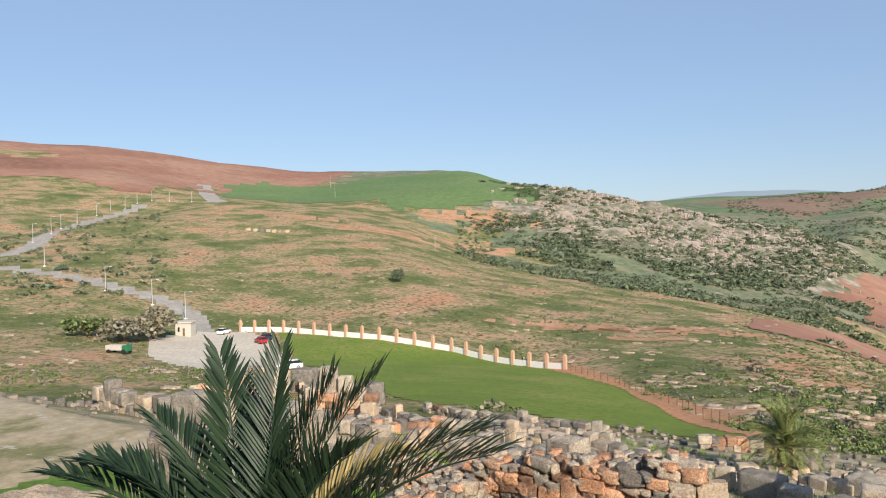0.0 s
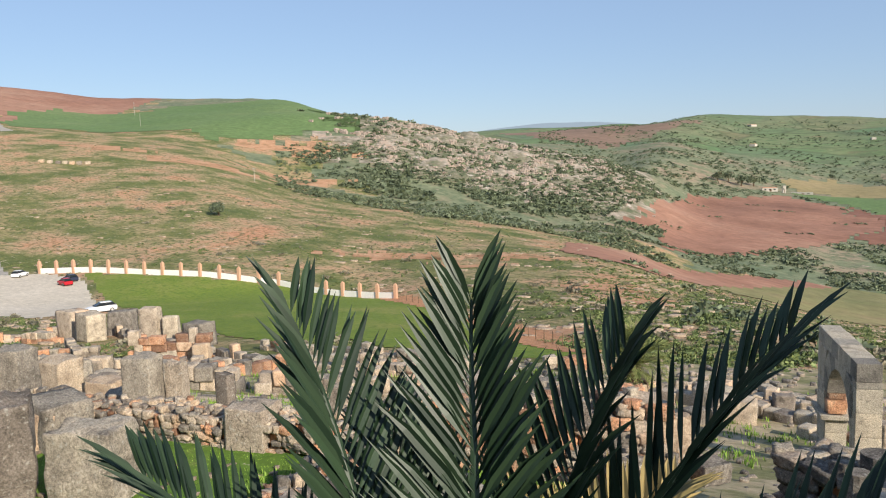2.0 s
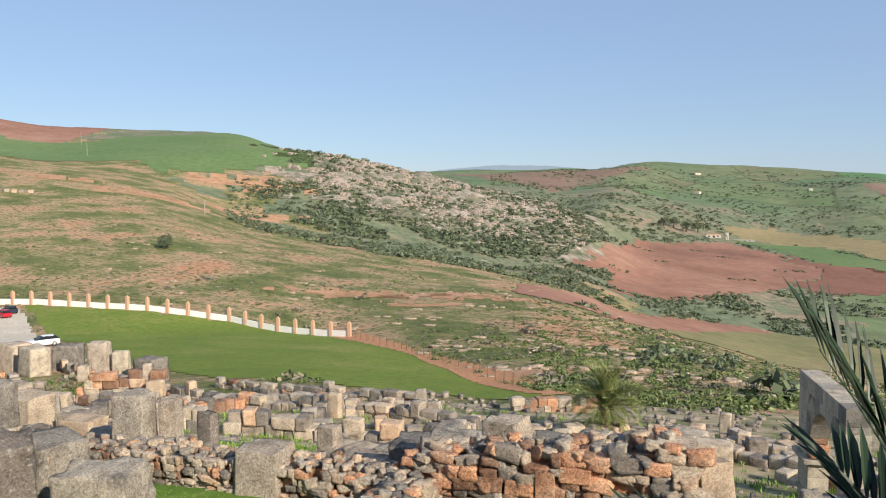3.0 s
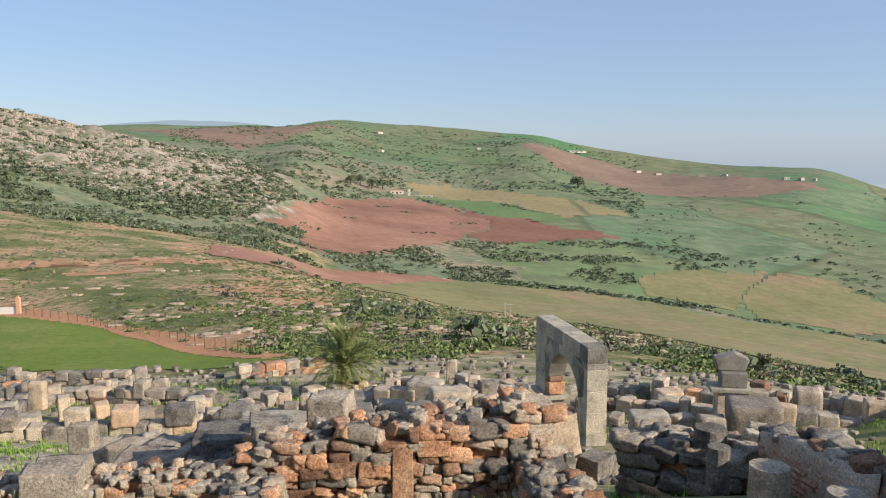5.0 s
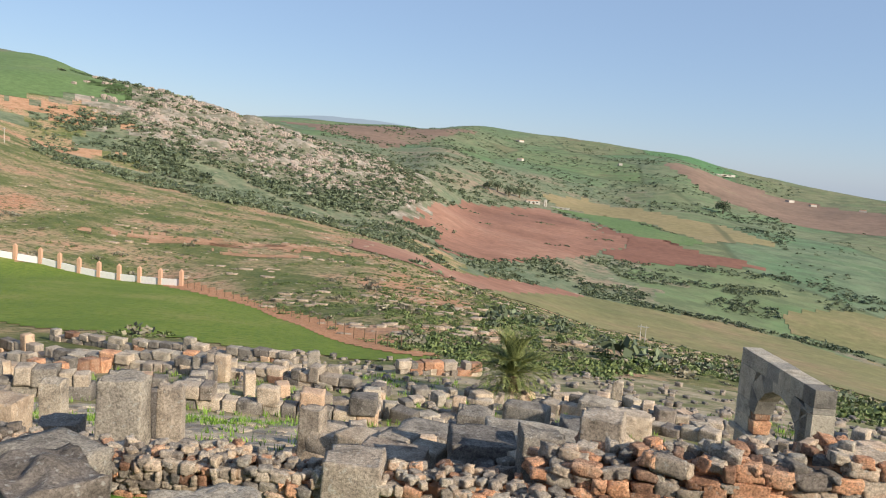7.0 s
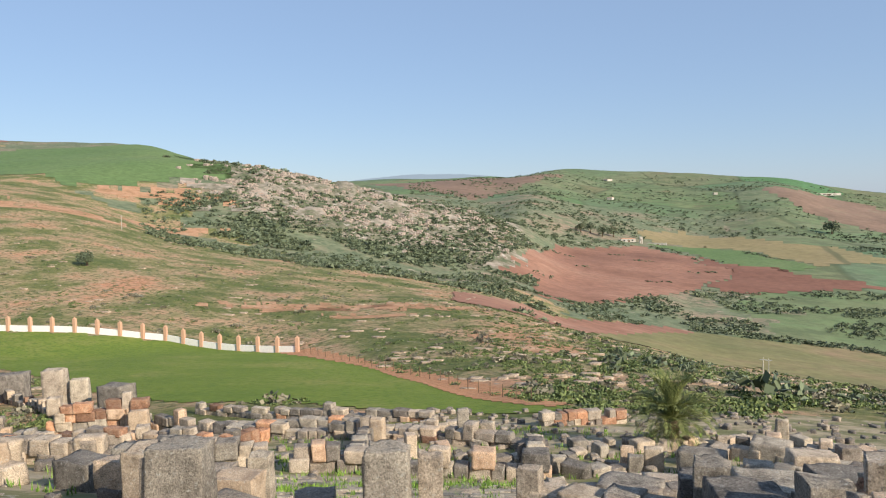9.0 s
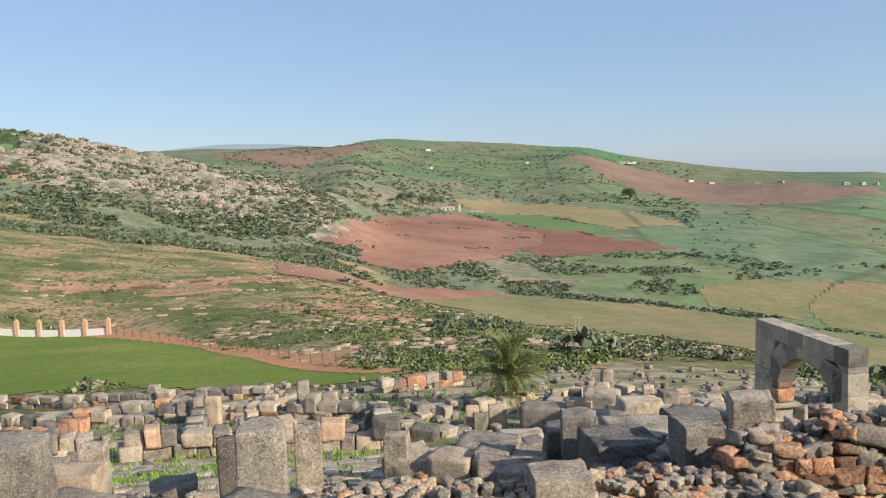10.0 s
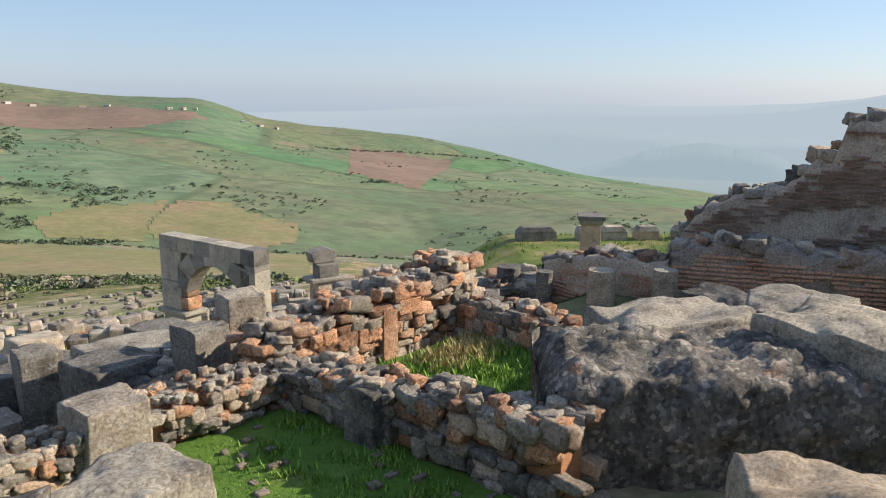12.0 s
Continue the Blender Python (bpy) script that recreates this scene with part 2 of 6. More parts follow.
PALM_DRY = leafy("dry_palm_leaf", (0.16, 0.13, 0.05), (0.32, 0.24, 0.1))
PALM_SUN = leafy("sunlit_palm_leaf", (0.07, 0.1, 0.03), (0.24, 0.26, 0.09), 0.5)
BARK = plain("palm_bark", (0.16, 0.11, 0.07), 0.95, vary=0.7, scale=9)
LIMEWASH = plain("weathered_limewash", (0.5, 0.46, 0.4), 0.9)
WHITE = plain("whitewash", (0.78, 0.76, 0.72), 0.8)
PILLAR = plain("salmon_pillar_paint", (0.55, 0.33, 0.22), 0.85)
STEEL = plain("galvanised_steel", (0.5, 0.5, 0.48), 0.5, 0.6)
CAR_RED = plain("red_car_paint", (0.45, 0.02, 0.03), 0.25, vary=0.05)
CAR_DARK = plain("dark_blue_car_paint", (0.03, 0.035, 0.06), 0.25, vary=0.05)
CAR_WHITE = plain("white_car_paint", (0.75, 0.75, 0.75), 0.25, vary=0.05)
CAR_GREEN = plain("green_tarpaulin", (0.03, 0.15, 0.07), 0.6)
GLASS = plain("dark_car_glass", (0.02, 0.025, 0.03), 0.08, vary=0.0)
RUBBER = plain("tyre_rubber", (0.02, 0.02, 0.02), 0.8, vary=0.0)
TILE = plain("clay_tile_roof", (0.45, 0.25, 0.16), 0.85)


# ---- mesh helpers ----
def mesh_of(name, verts, faces, material=None, smooth=False):
    me = bpy.data.meshes.new(name)
    verts, faces = np.asarray(verts, np.float32), np.asarray(faces, np.int32)
    me.vertices.add(len(verts))
    me.vertices.foreach_set("co", verts.ravel())
    k = faces.shape[1]
    me.loops.add(faces.size)
    me.loops.foreach_set("vertex_index", faces.ravel())
    me.polygons.add(len(faces))
    me.polygons.foreach_set("loop_start", np.arange(0, faces.size, k, dtype=np.int32))
    me.polygons.foreach_set("use_smooth", np.full(len(faces), smooth))
    if material:
        me.materials.append(material)
    me.update(calc_edges=True)
    return me


def part(name, shape, material=None, parent=None, label=""):
    """One mesh object; shape is a bmesh or a mesh."""
    if isinstance(shape, bmesh.types.BMesh):
        me = bpy.data.meshes.new(name)
        shape.to_mesh(me)
        shape.free()
    else:
        me = shape
    if material and not me.materials:
        me.materials.append(material)
    ob = new(name, me)
    if parent:
        ob.parent = parent
    if label:
        ob["label"] = label
    return ob


def thing(name, x, y, z, label, category, group="", kind="", turn=0):
    ob = new(name)
    ob.empty_display_size = 0.2
    ob.matrix_world = pose(x, y, z, 0, 0, turn)
    return tagged(ob, label, category, group, kind)


def boxed(sx, sy, sz, x=0, y=0, z=0, bevel=0.0, taper=1.0):
    """Box standing on z, optionally bevelled, its top narrowed by taper."""
    bm = bmesh.new()
    bmesh.ops.create_cube(bm, size=1)
    for v in bm.verts:
        k = taper if v.co.z > 0 else 1
        v.co = Vector((x + v.co.x * sx * k, y + v.co.y * sy * k, z + (v.co.z + 0.5) * sz))
    if bevel:
        bmesh.ops.bevel(bm, geom=bm.edges[:], offset=bevel, segments=2, affect="EDGES", profile=0.6)
    return bm


def rod(r0, r1, h, sides=10, x=0, y=0, z=0):
    bm = bmesh.new()
    bmesh.ops.create_cone(bm, cap_ends=True, segments=sides, radius1=r0, radius2=r1, depth=h, matrix=Matrix.Translation((x, y, z + h / 2)))
    return bm


def lump(name, cuts, square, rough, seed, material, wave_size=0.9, smooth=True, broken=0.0):
    """A unit stone standing on z = 0: a rounded, uneven block. square: 1 a box, 0 a ball."""
    n = cuts + 1
    line = np.linspace(-1, 1, n + 1)
    if square > 0.85:
        line = np.sign(line) * np.abs(line) ** 0.45
    verts, faces, seen = [], [], {}
    for axis in range(3):
        for side in (-1, 1):
            ids = {}
            for i, a in enumerate(line):
                for j, b in enumerate(line):
                    p = [0, 0, 0]
                    p[axis], p[(axis + 1) % 3], p[(axis + 2) % 3] = side, a, b
                    key = tuple(round(c, 4) for c in p)
                    if key not in seen:
                        seen[key] = len(verts)
                        verts.append(p)
                    ids[i, j] = seen[key]
            for i in range(n):
                for j in range(n):
                    f = [ids[i, j], ids[i + 1, j], ids[i + 1, j + 1], ids[i, j + 1]]
                    faces.append(f if side > 0 else f[::-1])
    out = []
    for p in verts:
        v = Vector(p)
        ball = v.normalized() * 1.18
        v = v * square + ball * (1 - square)
        d = noise.noise(v * wave_size + Vector((seed * 7.3, seed * 3.1, 0))) * rough + noise.noise(v * 2.6 + Vector((0, seed * 5.7, 3))) * rough * 0.55
        if broken:
            d += noise.fractal(v * 3.1 + Vector((seed, 1, 2)), 0.75, 2.2, 5) * broken
        v = v * (1 + d)
        out.append((v.x * 0.5, v.y * 0.5, v.z * 0.5 + 0.5))
    return mesh_of(name, out, faces, material, smooth)


BLOCKS = {m.name: [lump("block", 3, 0.9, 0.1, k, m) for k in range(8)] for m in (GREY, TAN, RED, DARK)}
RUBBLE = {m.name: [lump("rubble", 3, 0.84, 0.26, 20 + k, m, 1.5) for k in range(10)] for m in (GREY, TAN, RED, DARK)}
BOULDERS = {m.name: [lump("boulder", 26, 0.82, 0.13, 40 + k, m, 1.2, True, 0.018) for k in range(4)] for m in (GREY, TAN, DARK)}
TOOLED = {m.name: [lump("block", 9, 0.94, 0.09, 60 + k, m, 0.9, True, 0.02) for k in range(6)] for m in (GREY, TAN, RED, DARK)}

# ---- lie of the land: height from bearing and distance about the terrace ----
OX, OY = -7.5, -2.5
BEARING = [-95, -66, -52, -46, -40, -34, -28, -21, -15, -10, -5, 5, 15, 25, 35, 45, 57, 70, 95]
# distance and height along each line of relief, one pair of rows a line
LINES = [
    ([20] * 19, [-5.0] * 19),
    ([46] * 19, [-10.4] * 19),
    ([144, 138, 141, 144, 144, 148, 156, 112, 75, 69, 62, 60, 58, 55, 55, 52, 52, 52, 52],
     [-16.2, -16.2, -20.0, -20.8, -22.0, -23.1, -25.0, -20.6, -15.8, -14.5, -13.5, -12.8, -12.5, -12.5, -12.8, -13.1, -13.1, -13.1, -13.1]),
    ([206, 200, 198, 198, 200, 206, 212, 175, 138, 112, 94, 78, 70, 62, 60, 58, 58, 58, 58],
     [-15.0, -15.0, -20.0, -18.8, -18.1, -18.8, -21.2, -23.2, -21.2, -19.4, -17.8, -15.5, -14.6, -13.8, -14.1, -14.8, -15.0, -15.0, -15.0]),
    ([375, 350, 525, 525, 475, 400, 325, 275, 238, 200, 162, 100, 81, 70, 65, 62, 62, 62, 62],
     [1.2, 1.2, 28.1, 25.4, 11.6, -10.0, -18.0, -22.5, -25.0, -25.6, -25.6, -20.0, -17.5, -16.1, -16.0, -16.5, -16.9, -16.9, -16.9]),
    ([425, 410, 560, 550, 510, 450, 400, 370, 340, 300, 300, 330, 330, 320, 310, 300, 300, 300, 300],
     [4, 4, 28, 24.5, 12, -10, -20, -27, -32, -35, -47, -64, -69, -72, -75, -78, -78, -78, -78]),
    ([475, 475, 600, 588, 562, 525, 500, 500, 500, 525, 500, 475, 500, 500, 500, 525, 525, 538, 538],
     [7.5, 7.5, 27.5, 23.8, 12.5, -10.0, -21.2, -31.2, -42.5, -45.0, -60.0, -75.0, -85.0, -96.2, -103.8, -115.0, -102.5, -95.0, -95.0]),
    ([875, 875, 875, 800, 750, 750, 750, 750, 750, 775, 875, 1375, 1375, 1375, 1375, 1375, 1375, 1375, 1375],
     [78.8, 78.8, 62.5, 45.0, 43.8, 37.5, 41.2, 26.2, 8.1, -6.2, -52.5, -60.0, -56.2, -77.5, -105.0, -131.2, -156.2, -175.0, -175.0]),
    ([1250, 1250, 1250, 1250, 1250, 1025, 900, 950, 1000, 1125, 2500, 2500, 2500, 2250, 2125, 2000, 1875, 1750, 1750],
     [150.0, 150.0, 128.8, 108.8, 107.5, 77.5, 30.0, 10.0, -12.5, -31.2, 93.8, 83.8, 17.5, -20.0, -62.5, -105.0, -175.0, -206.2, -206.2]),
    ([1750, 1750, 1750, 1750, 1750, 1875, 2375, 2500, 2500, 2500, 3125, 3125, 3125, 2875, 2750, 2625, 2500, 2375, 2375],
     [125, 125, 100, 75, 75, 37.5, 77.5, 82.5, 85, 90, 25, 25, -50, -75, -135, -200, -290, -330, -330]),
    ([3250] * 19, [0] * 10 + [-110] * 4 + [-200, -330, -400, -450, -450]),
    ([4950] * 19, [-300] * 14 + [-650] * 5),
]
FINE = np.arange(-95, 95.01, 0.5)
LOGR = np.linspace(np.log(15), np.log(4900), 420)


def soften(a, n, axis):
    k = np.hanning(2 * n + 3)[1:-1]
    pad = [(n, n) if i == axis else (0, 0) for i in range(2)]
    return np.apply_along_axis(lambda v: np.convolve(v, k / k.sum(), "valid"), axis, np.pad(a, pad, mode="edge"))


def relief():
    rows = np.array([np.interp(FINE, BEARING, r) for r, _ in LINES])
    tops = np.array([np.interp(FINE, BEARING, z) for _, z in LINES])
    table = np.array([np.interp(np.exp(LOGR), rows[:, i], tops[:, i]) for i in range(len(FINE))])
    return soften(soften(table, 5, 0), 5, 1)


RELIEF = relief()


def wave(x, y, size, seed):
    """Smooth random field, about -1 to 1, from a few crossed sine waves."""
    rng = np.random.RandomState(seed)
    total = 0
    for _ in range(7):
        a, p, s = rng.uniform(0, 6.28), rng.uniform(0, 6.28), rng.uniform(0.6, 1.7)
        total = total + np.sin((x * np.cos(a) + y * np.sin(a)) * 6.28 / size * s + p)
    return total / 3.2


def near_ground(x, y):
    """The slope of the ruins below the terrace."""
    return np.interp(y, [2, 5, 6.6, 7.2, 8.5, 12, 17, 21, 25, 32, 40, 55], [-1.6, -1.6, -1.62, -1.9, -2.6, -3.7, -5.2, -6.2, -7.1, -8.2, -9.7, -12])


def terrace(x, y):
    """How far the walkers' bank reaches at x, y: 1 on it, 0 below it; and its height."""
    edge = np.interp(x, [-15.5, -14.3, -10, -4.7, -1.6, 3], [-0.3, -0.4, -1.75, -2.7, -3.8, -5])
    k = np.clip((edge + 0.5 - y) / 0.6, 0, 1)
    return k * k * (3 - 2 * k), np.interp(x, [-15, -14.3, -13, -9, -1.6, 3], [0.5, 0.55, 0.75, 1.1, 1.5, 1.6])


# how much the crest stands above or below the smooth relief, by bearing
CREST_AT = [-75, -66, -60, -52, -46, -40, -34.5, -29, -25, -22, -12, -7, -2.5, 5, 8, 10.3, 12.5, 14, 18, 21, 24, 29, 31, 33, 38, 45, 50, 55, 61, 67, 80]
CREST_BY = [4, 4, 9, -3, -2, 2, 13, 7, 6, 0, 20, 33, 5, 15, 26, 40, 10, 0, -17, -10, 0, 21, 8, -22, -24, -12, -10, -22, -34, -32, -32]

CREST = np.convolve(np.pad(np.interp(FINE, CREST_AT, CREST_BY), 5, mode="edge"), np.hanning(13)[1:-1] / np.hanning(13).sum(), "valid")


def land(x, y):
    """Ground height at x, y (arrays)."""
    x, y = np.asarray(x, float), np.asarray(y, float)
    dx, dy = x - OX, y - OY
    r, az = np.hypot(dx, dy), np.degrees(np.arctan2(dx, dy))
    u = np.clip((np.clip(az, -95, 95) + 95) * 2, 0, len(FINE) - 1.001)
    v = np.clip((np.log(np.maximum(r, 15)) - LOGR[0]) / (LOGR[1] - LOGR[0]), 0, len(LOGR) - 1.001)
    i, j = u.astype(int), v.astype(int)
    fu, fv = u - i, v - j
    z = (RELIEF[i, j] * (1 - fu) + RELIEF[i + 1, j] * fu) * (1 - fv) + (RELIEF[i, j + 1] * (1 - fu) + RELIEF[i + 1, j + 1] * fu) * fv
    k = np.clip((r - 32) / 18, 0, 1)
    z = z * k + near_ground(x, y) * (1 - k)
    s, u = 0.688 * x + 0.726 * y, 0.726 * x - 0.688 * y
    k = np.clip((u + 9) / 4, 0, 1) * np.clip((25.5 - s) / 2, 0, 1) * np.clip((s - 9) / 5, 0, 1)
    z = z * (1 - k) + np.maximum(z, -4.4) * k
    z = z + np.interp(az, FINE, CREST) * np.clip((r - 600 - 500 * (az > -22)) / (150 + 700 * (az > -22)), 0, 1)
    k, top = terrace(x, y)
    z = z * (1 - k) + top * k
    rough = np.clip((r - 75) / 250, 0, 1)
    return z + rough * (wave(x, y, 160, 5) * 1.1 + wave(x, y, 35, 6) * 0.25) + np.clip((r - 900) / 1100, 0, 1) * wave(x, y, 750, 7) * 9


def inside(x, y, outline):
    """Which of the points x, y (arrays) lie in the outline."""
    hit = np.zeros(np.shape(x), bool)
    for (ax, ay), (bx, by) in zip(outline, outline[1:] + outline[:1]):
        cross = (ay > y) != (by > y)
        hit ^= cross & (x < (bx - ax) * (y - ay) / (by - ay if by != ay else 1e-9) + ax)
    return hit


def near_line(x, y, line):
    """Distance of points to a polyline."""
    best = np.full(np.shape(x), 1e9)
    for (ax, ay), (bx, by) in zip(line, line[1:]):
        k = np.clip(((x - ax) * (bx - ax) + (y - ay) * (by - ay)) / ((bx - ax) ** 2 + (by - ay) ** 2), 0, 1)
        best = np.minimum(best, np.hypot(x - ax - k * (bx - ax), y - ay - k * (by - ay)))
    return best


def spot(x, y):
    return float(land(np.array([x]), np.array([y]))[0])

# ---- plan of fields, roads, walls and stones, in metres ----
MEADOW = [(-141.0, 119.0), (-120.0, 124.0), (-98.0, 128.0), (-70.0, 124.0), (-51.0, 106.0), (-32.0, 80.0), (-17.7, 56.2), (-16.0, 48.5), (-20.3, 47.7), (-29.7, 51.0), (-38.0, 54.0), (-46.4, 53.5), (-63.0, 62.0), (-98.0, 88.0), (-115.0, 97.0)]
CAR_PARK = [(-154.0, 92.0), (-158.0, 104.0), (-162.0, 114.0), (-153.0, 118.0), (-136.0, 113.0), (-100.0, 84.0), (-98.0, 72.0), (-114.0, 73.0), (-132.0, 78.0)]
ROAD_LOW = [(-163.0, 112.0), (-178.0, 121.0), (-195.0, 125.0), (-213.0, 124.0), (-235.0, 122.0), (-257.0, 117.0), (-271.0, 113.0)]
ROAD_UP = [(-303.0, 127.0), (-328.0, 151.0), (-439.0, 224.0), (-485.0, 270.0), (-528.0, 326.0)]
ROAD_TOP = [(-512.0, 384.0), (-619.0, 452.0), (-713.0, 517.0), (-739.0, 568.0), (-801.0, 681.0)]
FENCE_LINE = [(-163.0, 116.0), (-155.0, 118.0), (-120.0, 124.0), (-98.0, 128.0), (-69.0, 124.0)]
BANK_LINE = [(-69.0, 124.0), (-51.0, 106.0), (-32.0, 80.0), (-17.7, 56.2)]
PLOUGHED_A = [(-111.0, 533.0), (-80.0, 921.0), (10.0, 1088.0), (58.0, 965.0), (93.0, 827.0), (56.0, 685.0), (7.0, 582.0), (-43.0, 465.0), (-65.0, 427.0), (-75.0, 553.0), (-95.0, 529.0)]
PLOUGHED_B = [(60.0, 986.0), (139.0, 845.0), (213.0, 738.0), (160.0, 710.0), (78.0, 656.0), (61.0, 689.0), (92.0, 818.0)]
GREEN_STRIP = [(10.0, 1113.0), (104.0, 1147.0), (186.0, 885.0), (136.0, 826.0), (86.0, 958.0), (34.0, 1084.0)]
STUBBLE = [(2.0, 1256.0), (83.0, 1350.0), (272.0, 1128.0), (292.0, 963.0), (189.0, 896.0), (126.0, 1112.0), (19.0, 1161.0)]
VALLEY_RED = [(-76.0, 273.0), (-60.0, 335.0), (-41.0, 365.0), (12.0, 465.0), (26.0, 462.0), (-23.0, 331.0), (-34.0, 221.0), (-46.0, 215.0), (-61.0, 220.0)]
VALLEY_OLIVE = [(-23.0, 331.0), (26.0, 462.0), (74.0, 456.0), (137.0, 450.0), (196.0, 408.0), (262.0, 370.0), (89.0, 131.0), (57.0, 127.0), (57.0, 190.0), (40.0, 331.0), (-16.0, 252.0)]
HILL_RED = [(281.0, 1876.0), (487.0, 2025.0), (707.0, 1789.0), (837.0, 1443.0), (638.0, 1342.0), (448.0, 1407.0), (317.0, 1563.0)]
BROWN_FIELD = [(1070, 1290), (1125, 1042), (680, 690), (645, 790)]
OLIVE_B = [(165.0, 543.0), (229.0, 598.0), (298.0, 611.0), (242.0, 530.0), (206.0, 467.0), (176.0, 479.0), (152.0, 488.0)]
OLIVE_C = [(292.0, 599.0), (340.0, 589.0), (352.0, 505.0), (309.0, 442.0), (252.0, 415.0), (217.0, 451.0), (222.0, 495.0)]
GREEN_HILL = [(-654.0, 488.0), (-732.0, 622.0), (-655.0, 669.0), (-599.0, 708.0), (-365.0, 638.0), (-384.0, 551.0), (-417.0, 491.0), (-523.0, 533.0), (-564.0, 451.0)]
RED_HILL = [(-865.0, 736.0), (-770.0, 593.0), (-687.0, 485.0), (-587.0, 353.0), (-648.0, 348.0), (-806.0, 348.0)]
FAR_RED = [(-660.0, 1888.0), (-176.0, 2086.0), (-236.0, 1661.0), (-290.0, 1460.0), (-413.0, 1538.0)]
LAMPS = [(-341.0, 157.0), (-361.0, 175.0), (-444.0, 222.0), (-465.0, 243.0), (-503.0, 277.0), (-520.0, 297.0), (-526.0, 312.0), (-536.0, 328.0), (-543.0, 345.0), (-533.0, 354.0), (-520.0, 365.0), (-264.0, 124.0), (-216.0, 118.0), (-194.0, 119.0), (-176.0, 117.0)]
ROWS = [
    (-29.0, 19.0, -21.0, 22.0, 1.05),
    (-21.0, 22.0, -14.6, 22.8, 0.95),
    (-36.0, 32.5, -23.5, 31.3, 0.9),
    (-23.5, 31.3, -15.6, 29.8, 0.75),
    (-47.3, 38.6, -42.2, 40.5, 1.9),
    (-21.0, 22.0, -23.5, 31.3, 0.6),
    (-16.4, 40.4, -12.4, 42.9, 0.85),
    (-11.4, 30.7, -5.6, 34.1, 0.5),
    (-6.0, 31.3, -0.7, 30.1, 0.5),
    (-8.6, 30.6, -2.1, 27.3, 0.5),
    (-4.3, 34.6, -0.9, 30.0, 0.45),
    (-14.6, 22.8, -15.6, 29.8, 0.55),
    (-42.3, 47.7, -37.0, 45.5, 0.7),
    (1.3, 26.1, 4.0, 23.8, 0.5),
    (3.1, 29.3, 5.7, 28.3, 0.6),
    (7.1, 27.2, 9.4, 24.5, 0.6),
    (-60.0, 36.7, -52.1, 40.5, 1.1),
    (-75.4, 47.7, -71.4, 53.0, 0.9),
    (-22.2, 11.4, -22.2, 15.5, 0.9),
    (-72.0, 49.2, -67.8, 49.4, 1.0),
    (-36.6, 45.3, -23.8, 43.0, 0.7),
    (-43.8, 42.0, -36.0, 38.5, 0.9),
    (-36.0, 38.5, -27.0, 38.2, 0.7),
    (-13.6, 12.6, -11.0, 11.6, 0.95),
    (-54.0, 29.0, -46.0, 27.0, 1.3),
    (-46.0, 27.0, -37.5, 24.0, 1.0),
    (-49.0, 34.0, -38.0, 33.0, 1.2),
    (-62.0, 31.0, -54.0, 29.0, 1.1),
    (-37.0, 18.5, -29.0, 19.0, 0.9),
    (-34.0, 14.0, -27.0, 13.5, 1.0),
    (-70.0, 34.0, -62.0, 37.0, 1.3),
    (-46.0, 20.0, -38.0, 18.5, 1.0),
    (-56.0, 23.0, -48.0, 21.0, 1.0),
    (-13.9, 15.6, -10.6, 16.6, 0.8),
]
STREET = [(-27, 16.5), (-21.2, 20.6), (-14.6, 21.6), (-13.2, 19.4), (-14.6, 13.4), (-19.0, 11.4), (-23, 13)]
STONES_A = [
    (-17.9, 7.2, 0.85, 1.06),
    (-17.7, 12.4, 0.91, 1.29),
    (-16.6, 12.0, 0.44, 1.29),
    (-20.0, 14.0, 0.62, 1.03),
    (-20.2, 13.3, 0.64, 0.64),
    (-22.4, 12.6, 0.89, 1.22),
    (-21.8, 12.8, 0.81, 0.71),
    (-21.9, 13.9, 0.85, 0.69),
    (-41.4, 39.4, 1.19, 1.58),
    (-22.5, 29.6, 0.63, 1.18),
    (-20.5, 31.5, 0.59, 0.95),
    (-19.3, 33.0, 0.56, 1.39),
    (-17.7, 30.7, 0.65, 1.04),
    (-13.6, 13.6, 0.45, 0.83),
    (-13.1, 14.3, 0.73, 0.73),
    (-12.6, 15.2, 0.69, 0.56),
    (-11.7, 15.1, 0.55, 0.76),
    (-11.2, 15.8, 0.5, 0.78),
    (-6.3, 29.8, 1.49, 0.87),
    (-5.4, 27.0, 1.6, 0.91),
]
STONES_B = [
    (-9.0, 26.1, 0.55, 0.99),
    (-7.8, 32.1, 0.53, 0.66),
    (-3.6, 29.3, 0.74, 0.87),
    (-4.7, 36.0, 0.53, 1.12),
    (-10.8, 26.5, 0.67, 0.89),
    (-11.5, 26.0, 0.55, 0.66),
    (-12.0, 21.3, 0.41, 0.65),
    (-11.5, 21.8, 0.41, 0.56),
    (-13.5, 24.2, 0.93, 0.52),
    (-14.2, 25.1, 0.54, 0.64),
    (-15.6, 26.6, 0.45, 0.79),
    (-14.9, 26.6, 0.45, 0.68),
    (-7.7, 23.8, 0.91, 0.91),
    (-4.5, 37.6, 0.46, 0.98),
    (-9.2, 26.7, 0.49, 0.88),
    (-3.9, 29.8, 0.5, 0.63),
    (-7.0, 31.9, 0.52, 0.65),
    (-9.8, 36.1, 0.87, 0.58),
    (-11.8, 26.5, 0.48, 0.87),
    (-15.3, 28.9, 0.43, 0.59),
]
